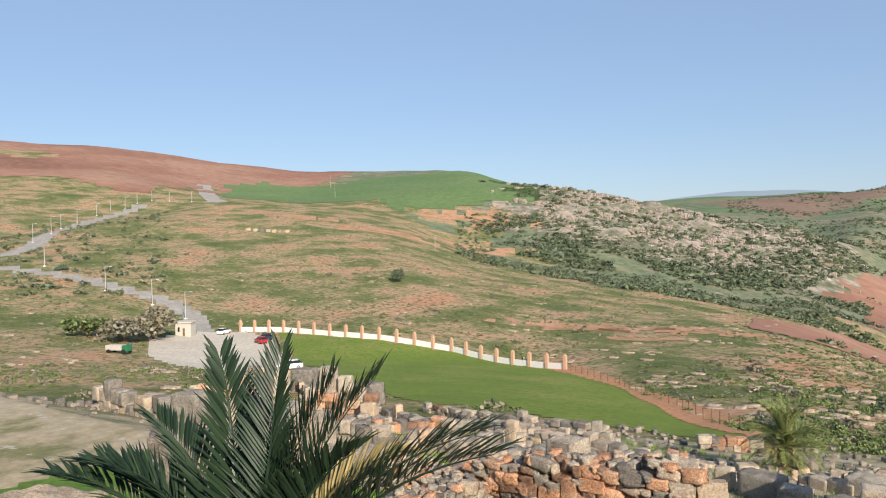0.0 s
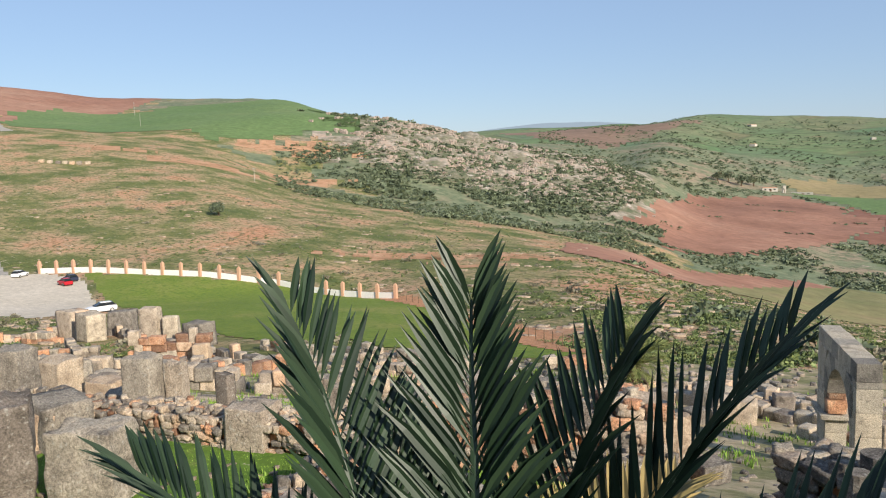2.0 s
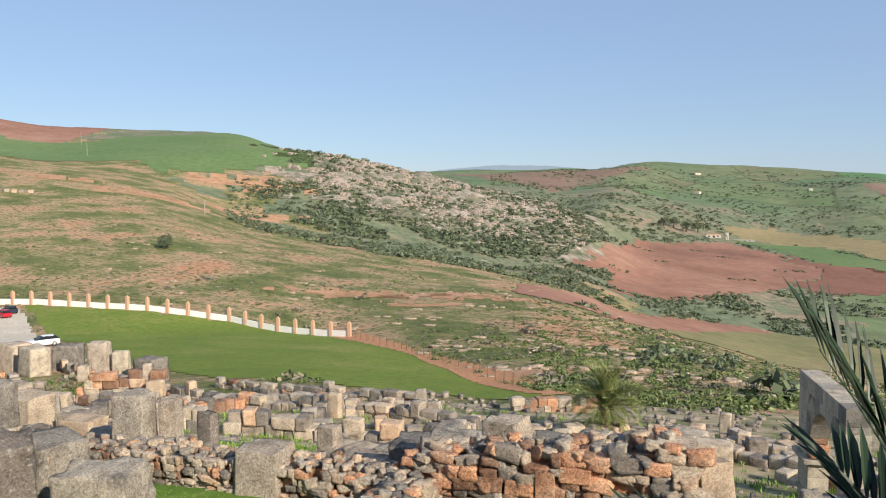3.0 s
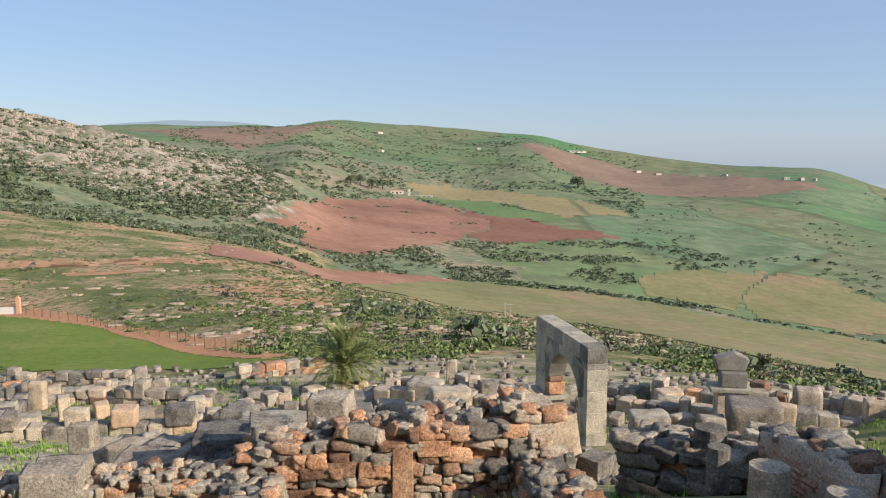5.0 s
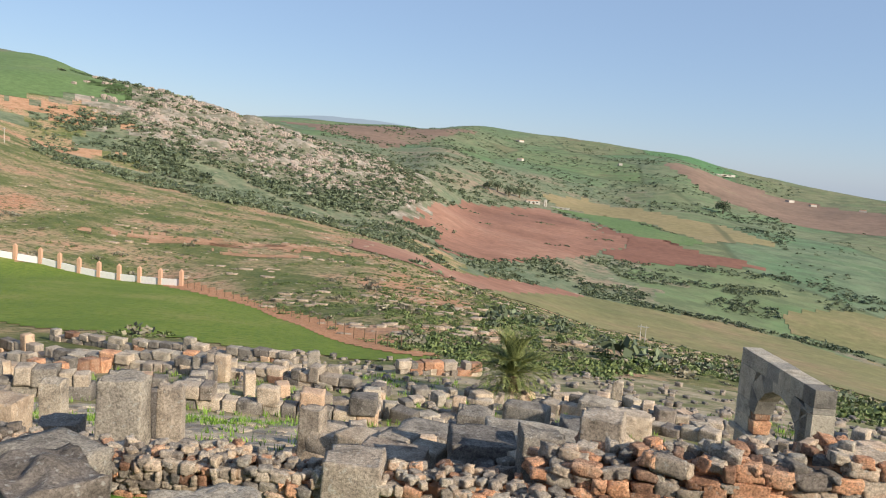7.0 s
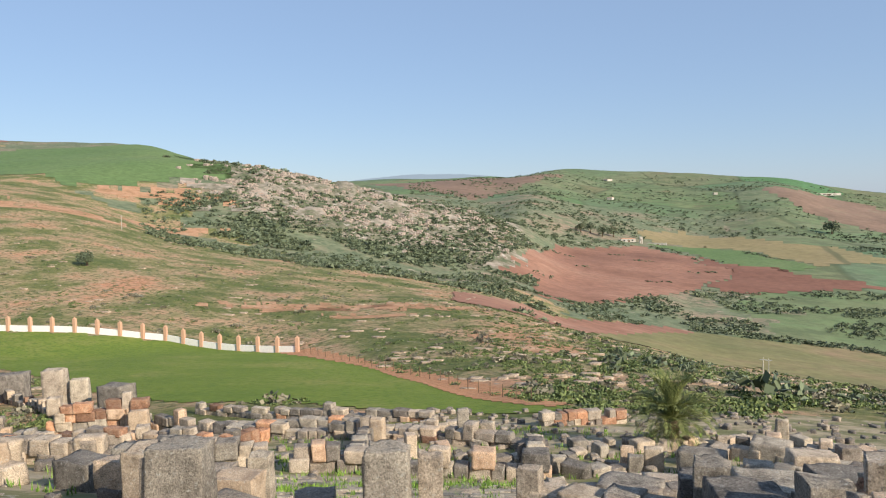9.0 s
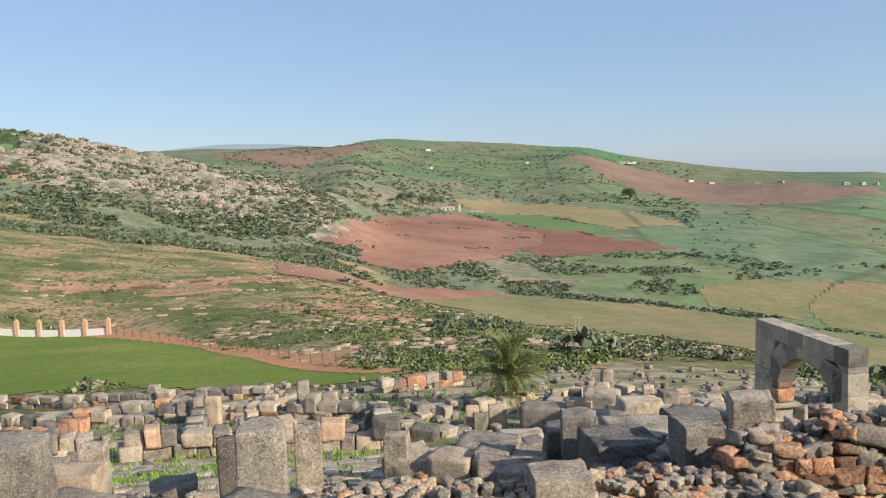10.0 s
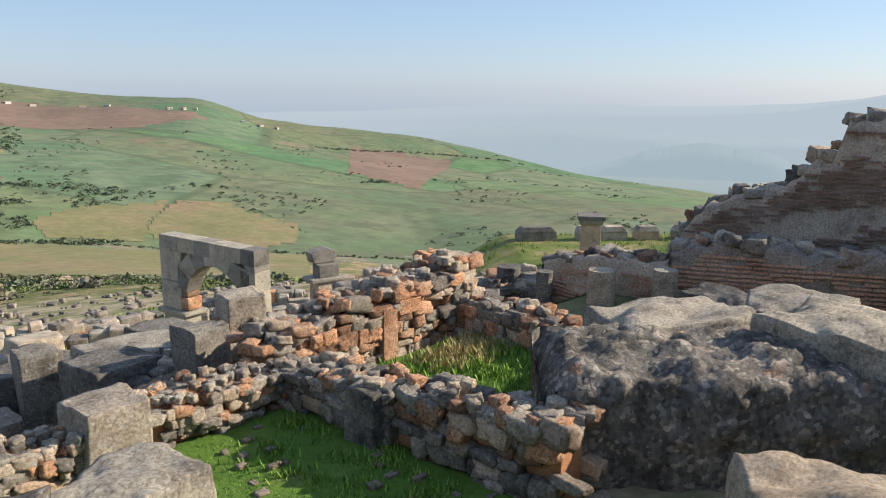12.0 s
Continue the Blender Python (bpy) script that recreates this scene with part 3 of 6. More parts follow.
STONES_C = [
    (-4.6, 29.2, 0.98, 0.54),
    (-2.7, 30.3, 0.56, 0.51),
    (-2.4, 28.1, 0.73, 0.6),
    (3.9, 20.5, 1.6, 1.0),
    (7.2, 23.4, 0.92, 1.15),
    (2.9, 29.5, 1.04, 0.52),
    (3.7, 27.6, 0.99, 0.62),
    (0.8, 21.4, 1.19, 0.59),
    (1.9, 21.5, 0.81, 0.5),
    (4.8, 20.6, 0.81, 0.92),
    (2.3, 16.8, 0.68, 0.68),
    (2.4, 20.3, 0.78, 0.58),
    (-9.2, 25.7, 1.53, 0.99),
    (-10.8, 17.6, 1.12, 0.96),
    (-11.7, 16.2, 1.36, 0.9),
    (-12.8, 16.1, 0.91, 0.68),
    (-13.9, 15.9, 0.61, 0.76),
    (-13.6, 13.2, 0.5, 0.92),
    (-15.7, 20.7, 0.76, 0.86),
    (-17.3, 7.9, 1.16, 0.51),
]
STONES_D = [
    (-14.5, 5.5, 0.91, 0.76),
    (-46.2, 41.3, 1.38, 1.38),
    (-50.7, 49.9, 2.37, 2.11),
    (-69.4, 53.4, 1.93, 2.89),
    (-66.3, 56.2, 2.56, 2.56),
    (-57.0, 50.8, 1.69, 3.38),
    (-55.1, 51.2, 1.39, 2.5),
    (-69.9, 53.1, 2.61, 2.93),
    (-65.5, 51.3, 2.47, 2.78),
    (-30.3, 16.6, 1.51, 0.88),
    (-24.5, 13.6, 1.23, 0.82),
]

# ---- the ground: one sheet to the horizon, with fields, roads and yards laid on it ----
AZ = np.radians(np.r_[np.arange(-180, -76, 4.0), np.arange(-76, 92, 0.14), np.arange(92, 180.1, 4.0)])
RR = np.exp(np.linspace(np.log(0.05), np.log(4900), 440))
GA, GR = np.meshgrid(AZ, RR, indexing="ij")
GX, GY = OX + GR * np.sin(GA), OY + GR * np.cos(GA)
GZ = land(GX, GY)
rocky = np.clip(1 - np.abs(np.degrees(GA) + 20) / 11, 0, 1) * np.clip((GR - 540) / 90, 0, 1) * np.clip((900 - GR) / 60, 0, 1)
GZ = GZ + rocky * (np.abs(wave(GX, GY, 45, 31)) * 5 + np.abs(wave(GX, GY, 17, 32)) * 2.2 - 2)
GN, GM = GX.shape
gid = np.arange(GN * GM).reshape(GN, GM)
QUADS = np.stack([gid[:-1, :-1], gid[:-1, 1:], gid[1:, 1:], gid[1:, :-1]], -1).reshape(-1, 4)
GV = np.stack([GX, GY, GZ], -1).reshape(-1, 3)
CX, CY = GV[QUADS, 0].mean(1), GV[QUADS, 1].mean(1)
CR, CA = np.hypot(CX - OX, CY - OY), np.degrees(np.arctan2(CX - OX, CY - OY))
QUADS = QUADS[:, ::-1]
ground_mesh = mesh_of("ground", GV, QUADS, None, True)
for m in (SCRUB, RUIN_EARTH, PASTURE, ROUGH):
    ground_mesh.materials.append(m)
slot = np.zeros(len(QUADS), np.int32)
jit = wave(CX, CY, 60, 41)
slot[(CR < 52 + 5 * jit) | ((CR < 62) & (CA > 35))] = 1
slot[(CR > 425 + 40 * jit) & (CA > -29 + 6 * jit - (CR - 430) / 35)] = 3
slot[(CA > 8 + 3 * jit - (CR - 700) / 400) & (CR > 470 + 30 * jit)] = 2
slot[(CR > 1500)] = 2
slot[(CR > 560) & (CA > -29) & (CA < -9) & (CR < 1100)] = 3
ground_mesh.polygons.foreach_set("material_index", slot)
tagged(new("ground", ground_mesh), "grassy scrub hillside falling to a broad valley of fields", "ground", kind="structure")


def laid(name, mask, lift, material, label, category="field"):
    q = QUADS[mask]
    used, back = np.unique(q, return_inverse=True)
    me = mesh_of(name, GV[used] + (0, 0, lift), back.reshape(-1, 4), material, True)
    return tagged(new(name, me), label, category, kind="structure")


wob = wave(CX, CY, 30, 51) * 2.5
far_wob = wave(CX, CY, 140, 52) * 9
laid("meadow", inside(CX + wob * 0.4, CY + wob * 0.4, MEADOW), 0.06, TURF, "bright green mown meadow inside the white wall")
laid("car_park", inside(CX + wob * 0.3, CY, CAR_PARK), 0.05, GRAVEL, "pale gravel car park beside the meadow", "car park")
for name, line, wide in (("road", ROAD_LOW, 3.2), ("road", ROAD_UP, 4.5), ("road", ROAD_TOP, 8)):
    laid(name, near_line(CX, CY, line) < wide, 0.08, ROADTOP, "pale worn asphalt road climbing the hill", "road")
for x, y, long, wide, turn in ((-92, 176, 22, 7, 20), (-66, 186, 20, 8, 30), (-70, 165, 12, 4, 10), (-32, 136, 9, 7, 60), (-24, 122, 7, 10, 20), (-26, 75, 8, 4, -40), (-268, 308, 34, 12, 40), (-326, 302, 30, 8, 40), (-356, 520, 50, 22, 20), (-300, 440, 40, 14, 35)):
    c, sn = math.cos(math.radians(turn)), math.sin(math.radians(turn))
    u, v = (CX - x) * c + (CY - y) * sn, (CY - y) * c - (CX - x) * sn
    laid("bare_earth", (u / long) ** 2 + (v / wide) ** 2 + wave(CX, CY, wide * 1.3, 91) * 0.45 + wave(CX, CY, wide * 0.5, 92) * 0.25 < 0.75, 0.09, SCAR, "orange-red bare earth scar on the hillside", "bank")
laid("earth_bank", near_line(CX, CY, BANK_LINE) < 2.2 + wob * 0.3, 0.1, MORTAR, "bare red earth bank along the meadow", "bank")
for name, shape, mat, label in (
        ("ploughed_field", PLOUGHED_A, PLOUGH, "large ploughed field of red-brown earth"),
        ("ploughed_field", PLOUGHED_B, PLOUGH_DARK, "dark red ploughed field below the green strip"),
        ("crop_field", GREEN_STRIP, CROP, "narrow bright green crop strip"),
        ("stubble_field", STUBBLE, STUBBLE_M, "pale brown stubble field"),
        ("ploughed_field", VALLEY_RED, PLOUGH, "long red-brown field along the stream"),
        ("pasture", VALLEY_OLIVE, OLIVE_M, "long olive-green pasture on the valley floor"),
        # red earth given the duller FALLOW brown, haze put into its colour; FAR_RED likewise
        ("ploughed_field", HILL_RED, FALLOW, "red-brown ploughed field on the far slope"),
        ("ploughed_field", BROWN_FIELD, FALLOW, "brown fallow field above the grove"),
        ("pasture", OLIVE_B, OLIVE_M, "olive-brown field with a curved hedge"),
        ("pasture", OLIVE_C, OLIVE_M, "olive-brown field beside the stream"),
        ("crop_field", GREEN_HILL, CROP, "smooth green crop field on the hilltop"),
        ("ploughed_field", RED_HILL, PLOUGH, "red earth fields on the high hillside"),
        ("ploughed_field", FAR_RED, FALLOW, "reddish field on the far ridge")):
    k = np.clip(CR / 900, 0.2, 1)
    laid(name, inside(CX + far_wob * k, CY + far_wob * k, shape), 0.25, mat, label)
upper = (CA < -36) & (CR > 760) & (CR < 1240)
laid("ploughed_field", upper & (CA < -48 + (CR - 760) / 80) & (wave(CX, CY, 300, 77) > -0.75), 0.2, PLOUGH, "red ploughed earth under the ridge")
laid("crop_field", (CR > 680) & (CA > -46.5 + (CR - 760) / 60 + jit) & (CR < 1010) & (CA < -29), 0.3, CROP, "green crop on the rounded hilltop")
laid("stony_slope", (CR > 545 + 25 * jit) & (CR < 900) & (CA > -30.5 + 3 * wave(CX, CY, 90, 43)) & (CA < -8.5 + 2 * jit) & (CR > 560 - (CA + 20) * 3), 0.3, STONY, "pale stony flank of the rocky hill", "slope")
court = (inside(CX, CY, [(-17, 6.3), (-9.2, 6.4), (-9.0, 3), (-9.8, 1.2), (-13, 1.5), (-17, 2)]) | inside(CX, CY, [(-9.0, 6.5), (-5.6, 6.6), (-5.6, 4.6), (-9, 3.6)])
         | inside(CX, CY, [(-4.5, 8), (-1, 16), (4, 18), (4, 10), (-1, 7)]))
laid("grass_court", court, 0.02, COURT_GRASS, "lush green grass floor between ruined walls", "grass")
laid("grass_terrace", inside(CX, CY, [(-3.4, 7.6), (2, 14), (9, 23), (16, 20), (24, 12), (20, 4), (3, 3.6), (0.2, 4.4)]), 0.02, TERRACE, "sunlit short grass terrace with fallen stones", "grass")
laid("stone_floor", inside(CX, CY, [(2.5, 8.2), (5.5, 12), (9.2, 9.5), (7.5, 5.5)]), 0.04, GRAVEL, "pale stone floor showing through the terrace grass", "pavement")
laid("street_bed", inside(CX + wob * 0.1, CY, STREET), 0.02, STREET_EARTH, "pale trodden earth between the paving slabs", "pavement")
laid("dirt_track", near_line(CX, CY, [(-2, 92), (18, 80), (40, 66), (60, 55)]) < 1.3, 0.05, GRAVEL, "pale dirt track through the scrub", "track")

# ---- ruins ----
rng = random.Random(11)


def put(name, mesh, x, y, z, sx, sy, sz, turn=0.0, parent=None, tilt=0.0):
    ob = new(name, mesh)
    ob.parent = parent
    ob.matrix_basis = pose(x, y, z, rng.uniform(-1, 1) * tilt, rng.uniform(-1, 1) * tilt, turn) @ Matrix.Diagonal((sx, sy, sz, 1))
    return ob


def pick_stone(sets, weights):
    mat = rng.choices([GREY, TAN, RED, DARK], weights)[0]
    return rng.choice(sets[mat.name])


def rubble_wall(label, a, b, thick, floor, top, size, weights, core=MORTAR, group="rubble walls", both=True, gap=0.14):
    """A drystone wall from a to b: an earth core, with stones laid in courses on its faces and over its top.
    floor and top: heights as functions of the share of the way along."""
    a, b = Vector(a), Vector(b)
    along = (b - a).normalized()
    length = (b - a).length
    turn = math.degrees(math.atan2(along.y, along.x))
    wall = thing("rubble_wall", a.x, a.y, floor(0), label, "wall", group, turn=turn)
    n = max(4, int(length / 0.35))
    verts, faces = [], []
    for i in range(n + 1):
        k = i / n
        x, lo, hi = k * length, floor(k) - floor(0) - 0.35, top(k) - floor(0) - size * 0.45
        for y, z in ((-thick / 2, lo), (-thick / 2 * 0.9, hi), (thick / 2 * 0.9, hi), (thick / 2, lo)):
            verts.append((x, y + noise.noise(Vector((x * 1.7, y, z))) * 0.05 + (0.07 if y < 0 else -0.07), z + noise.noise(Vector((x, y * 3, 5))) * 0.06))
        if i:
            for j in range(3):
                p = (i - 1) * 4 + j
                faces.append((p, p + 4, p + 5, p + 1))
    faces += [(0, 1, 2, 3), (n * 4 + 3, n * 4 + 2, n * 4 + 1, n * 4)]
    part("earth_core", mesh_of("earth_core", verts, faces, core), None, wall, "red earth and lime core")
    made = 0
    for side in ((-1, 1) if both else (-1,)):
        z = 0.0
        while z < 3:
            course = size * rng.uniform(0.55, 1.3)
            x = rng.uniform(-0.1, 0.1)
            while x < length:
                w = size * rng.uniform(0.5, 2.3)
                k = min(1, max(0, (x + w / 2) / length))
                base = floor(k) - floor(0) + z
                if base + course * 0.5 < top(k) - floor(0) and made < 330 and rng.random() > gap:
                    put("stone", pick_stone(RUBBLE, weights), x + w / 2, side * (thick / 2 - size * 0.28 + rng.uniform(-0.03, 0.05)), base - 0.02, w * 0.98, size * rng.uniform(0.8, 1.3), course * rng.uniform(0.85, 1.15),
                        rng.uniform(-10, 10), wall, 10)
                    made += 1
                x += w
            z += course * 0.94
    x = 0.0
    while x < length:
        for y in np.arange(-thick / 2 + size * 0.4, thick / 2, size * 0.85):
            k = min(1, x / length)
            put("stone", pick_stone(RUBBLE, weights), x + rng.uniform(-0.1, 0.1), y + rng.uniform(-0.06, 0.06), top(k) - floor(0) - size * 0.62 + rng.uniform(-0.08, 0.07),
                size * rng.uniform(0.7, 1.35), size * rng.uniform(0.7, 1.2), size * rng.uniform(0.55, 0.95), rng.uniform(0, 180), wall, 14)
        x += size * 0.95
    return wall


def block_row(a, b, high, label, weights, step=0.8, ragged=0.3, gaps=0.04):
    """A ruined wall of large squared stones laid close in courses, its top broken, here and there a tall upright."""
    ax, ay, bx, by = *a, *b
    length = math.hypot(bx - ax, by - ay)
    turn = math.degrees(math.atan2(by - ay, bx - ax))
    base0 = spot(ax, ay)
    wall = thing("ruined_wall", ax, ay, base0, label, "wall", "ruined block walls", turn=turn)
    courses = max(1, round(high / 0.5))
    for c in range(courses):
        x = rng.uniform(-0.3, 0.0)
        last = c == courses - 1
        while x < length:
            w = step * rng.uniform(0.5, 1.25)
            k = (x + w / 2) / length
            g = spot(ax + (bx - ax) * k, ay + (by - ay) * k) - base0
            h = high / courses * (rng.uniform(1 - ragged, 1.15) if last else 1.0)
            if last and rng.random() < 0.1:
                h, w = h * 1.7, w * 0.7
            if rng.random() > gaps + 0.16 * (c > 0):
                put("block", pick_stone(BLOCKS, weights), x + w / 2, rng.uniform(-0.06, 0.06), g + c * high / courses - 0.1, w * 0.99, rng.uniform(0.5, 0.75), h + 0.1, rng.uniform(-3, 3), wall, 1.5)
            x += w


# long wall of the courts: low on one side, heaped higher towards the big capstone
rubble_wall("low rubble wall of orange earth and grey stones", (-16.6, 6.25), (-9.3, 6.6), 0.55, lambda k: -1.62, lambda k: -1.16 + 0.04 * math.sin(k * 17) - 0.12 * max(0, 0.55 - k), 0.115, (3, 7, 2, 0), gap=0.2)
rubble_wall("heaped rubble wall of red and brown stones", (-9.3, 7.12), (-5.5, 7.22), 0.7, lambda k: -1.7, lambda k: -1.02 + 0.5 * k ** 0.8 + 0.05 * math.sin(k * 23), 0.175, (2, 4, 5, 0.2), both=False)
rubble_wall("drystone wall of dark grey rubble between the courts", (-9.15, 6.7), (-8.85, 2.75), 0.55, lambda k: -1.68, lambda k: -1.2 + 0.42 * k, 0.16, (4, 4, 2, 2))
rubble_wall("shaded drystone wall behind the second court", (-5.55, 7.0), (-5.5, 4.3), 0.6, lambda k: -1.7, lambda k: -1.12 - 0.1 * k, 0.19, (3, 3, 3, 1), both=False)
rubble_wall("tumbled drystone wall closing the court", (-5.4, 4.3), (-7.6, 3.2), 0.9, lambda k: -1.7, lambda k: -1.22 + 0.3 * k, 0.24, (5, 1, 0.5, 3))
rubble_wall("tumbled grey rubble beside the grass passage", (-3.6, 9.2), (-2.2, 7.9), 0.9, lambda k: -2.6, lambda k: -1.75 + 0.2 * k, 0.3, (5, 2, 1, 3))
rubble_wall("dark rubble foot wall below the terrace", (-12.2, 8.3), (-8.3, 8.9), 0.6, lambda k: -2.7, lambda k: -2.15 + 1.0 * k * k, 0.3, (3, 1, 1, 4))

# the upright red jamb, the dressed red courses and the capstone in the heaped wall
jamb = tagged(put("stone_jamb", TOOLED[RED.name][0], -7.35, 6.84, -1.72, 0.26, 0.22, 0.82), "upright porous red sandstone jamb in the rubble wall", "stone")
for i, (x, w) in enumerate(((-7.72, 0.36), (-8.14, 0.4), (-6.95, 0.42))):
    tagged(put("dressed_stone", TOOLED[RED.name][1 + i % 4], x, 6.87, -1.33 + (0.25 if i == 2 else 0), w, 0.26, 0.2), "squared orange sandstone block in the rubble wall", "stone", "squared orange stones")
tagged(put("capstone", TOOLED[TAN.name][2], -5.7, 7.15, -1.03, 0.5, 0.48, 0.54, 8), "big squared pale capstone on the heaped wall", "stone")
tagged(put("leaning_slab", TOOLED[GREY.name][3], -5.2, 7.25, -1.35, 0.45, 0.28, 0.6, 25, None, 9), "broken grey slab leaning behind the capstone", "stone")
tagged(put("fallen_block", TOOLED[DARK.name][1], -4.8, 7.1, -1.5, 0.4, 0.35, 0.26, 40), "small dark fallen block", "stone")

# large single blocks near the courts: x, y, top, width, depth, height, material, label
for x, y, top, w, d, h, m, label in (
        (-11.45, 6.45, -0.92, 0.66, 0.6, 1.1, TAN, "large squared pale block in the low wall"),
        (-9.3, 8.4, -1.12, 0.56, 0.5, 1.5, GREY, "tall grey orthostat with a worn socket"),
        (-8.4, 8.8, -0.88, 0.58, 0.6, 1.3, TAN, "broken pale block on dark rubble"),
        (-10.1, 9.3, -1.6, 1.0, 0.9, 1.2, DARK, "massive dark fallen block"),
        (-9.3, 10.1, -1.75, 1.7, 1.0, 1.2, GREY, "long grey slab lying on blocks"),
        (-10.3, 11.5, -1.95, 0.62, 0.55, 1.7, GREY, "upright grey block in the ruins"),
        (-11.6, 10.4, -2.4, 1.1, 0.8, 0.8, DARK, "dark squared block among fallen stones"),
        (-10.2, 12.2, -2.4, 1.3, 0.8, 1.1, DARK, "dark block standing on edge"),
        (-8.3, 11.4, -2.0, 0.9, 0.9, 1.2, GREY, "grey block beside the passage"),
        (-7.3, 9.6, -1.7, 0.8, 0.7, 1.1, DARK, "dark block behind the heaped wall"),
        (-6.3, 8.6, -1.6, 0.7, 0.6, 1.0, GREY, "grey block behind the heaped wall"),
        (-9.3, 4.95, -0.98, 0.36, 0.42, 0.75, DARK, "dark squared block in the drystone wall")):
    tagged(put("large_block", rng.choice(TOOLED[m.name]), x, y, top - h, w, d, h, rng.uniform(-12, 12), None, 1.5), label, "stone", "large blocks")

# boulders by the terrace
for x, y, z, sx, sy, sz, m, turn, label in (
        (-12.25, 4.15, -1.7, 0.95, 0.75, 1.12, GREY, 15, "big pale weathered boulder below the terrace"),
        (-13.45, 3.75, -1.8, 0.75, 0.95, 1.55, TAN, 50, "rounded grey boulder beside the low wall"),
        (-14.6, 5.4, -2.0, 0.8, 0.7, 1.0, TAN, 10, "flat-topped tan boulder beside the low wall"),
        (-10.6, 0.0, -1.6, 1.25, 1.1, 1.72, GREY, 30, "rough grey boulder at the terrace edge"),
        (-6.4, 3.1, -1.9, 1.7, 1.0, 1.5, GREY, -30, "broad pale boulder behind the great wall"),
        (-5.0, 2.2, -1.9, 1.5, 1.2, 1.5, GREY, 10, "grey boulder on the ruined platform"),
        (-4.2, 3.4, -1.9, 1.1, 0.8, 1.2, DARK, 70, "flat dark slab on the ruined platform"),
        (-4.6, 4.1, -1.9, 1.0, 0.7, 0.8, GREY, 0, "low grey stone on the ruined platform"),
        (-5.9, 1.3, -1.9, 1.6, 1.3, 1.65, GREY, 80, "weathered boulder on the ruined platform")):
    tagged(put("boulder", rng.choice(BOULDERS[m.name]), x, y, z, sx, sy, sz, turn), label, "boulder", "boulders")


def slab_mass(name, label, a, b, depth, lo, hi, material, cells=0.09, rough=0.085, seed=3):
    """A thick weathered mass of conglomerate: a rough front from a to b, a lumpy top, sides and back."""
    a, b = Vector((*a, 0)), Vector((*b, 0))
    along = (b - a).normalized()
    back = Vector((-along.y, along.x, 0))
    length, tall = (b - a).length, hi - lo
    bend = 0.22
    corner = [(bend - bend * math.cos(a), tall - bend + bend * math.sin(a), -math.cos(a), math.sin(a)) for a in np.linspace(0, math.pi / 2, 6)]
    ring = [(0.0, v, -1.0, 0.0) for v in np.arange(0, tall - bend - cells / 2, cells)] + corner + [(u, tall, 0.0, 1.0) for u in np.arange(bend + cells, depth - 0.05, cells)]
    ring += [(depth, tall - v, 1.0, 0.0) for v in np.arange(0.05, tall + 0.01, cells * 2)]
    n, m = int(length / cells) + 1, len(ring)
    verts = []
    for i in range(n):
        k = i / (n - 1)
        end = max(0.0, 0.3 - min(k, 1 - k) * length) / 0.3
        for u, v, nu, nv in ring:
            p = a + along * (k * length) + back * u
            q = Vector((p.x, p.y, v))
            d = (noise.fractal(q * 1.3 + Vector((seed, 0, 0)), 0.7, 2.1, 6) * rough + noise.noise(q * 5 + Vector((0, seed, 0))) * rough * 0.35 + abs(noise.noise(q * 13)) * rough * 0.3
                 + noise.noise(Vector((q.x * 3.5, q.y * 3.5, q.z * 0.6))) * rough * 0.45)
            d -= end * end * 0.28
            p = p + back * (nu * d)
            verts.append((p.x, p.y, lo + v + nv * d - (end * 0.12 if nv > 0.5 else 0)))
    faces = [(i * m + j, (i + 1) * m + j, (i + 1) * m + j + 1, i * m + j + 1) for i in range(n - 1) for j in range(m - 1)]
    me = mesh_of(name, verts, faces, material, True)
    bm = bmesh.new()
    bm.from_mesh(me)
    bmesh.ops.holes_fill(bm, edges=[e for e in bm.edges if e.is_boundary], sides=0)
    bmesh.ops.recalc_face_normals(bm, faces=bm.faces[:])
    bm.to_mesh(me)
    bm.free()
    return tagged(new(name, me), label, "wall")


slab_mass("conglomerate_wall", "massive dark pebbly wall with a weathered flat top", (-8.85, 3.05), (-5.4, -0.75), 1.7, -2.0, -0.5, CONGLOMERATE, 0.05, 0.13)

# scattered standing stones and fallen blocks over the slope
for x, y, w, h in STONES_A + STONES_B + STONES_C + STONES_D:
    if inside(np.array([x]), np.array([y]), STREET)[0]:
        continue
    m = rng.choices([GREY, TAN, DARK], (5, 4, 1))[0]
    tagged(put("standing_stone", rng.choice(BLOCKS[m.name]), x, y, spot(x, y) - 0.12, w, w * rng.uniform(0.55, 0.85), h + 0.12, rng.uniform(-25, 25), None, 3),
           "weathered grey standing stone among the ruins" if m is not TAN else "weathered tan standing stone among the ruins", "stone", "standing stones")
for i, (ax, ay, bx, by, h) in enumerate(ROWS):
    far = math.hypot(ax + 7, ay) > 45
    red = i in (4, 6, 16, 17, 19, 26, 30)
    block_row((ax, ay), (bx, by), h * (1.0 if not far else 1.15), "ruined wall of reddish blocks and earth" if red else "ruined wall of large grey and tan blocks", (1, 3, 4, 0) if red else (5, 5, 0.7, 0.6),
              0.75 if not far else 1.0)
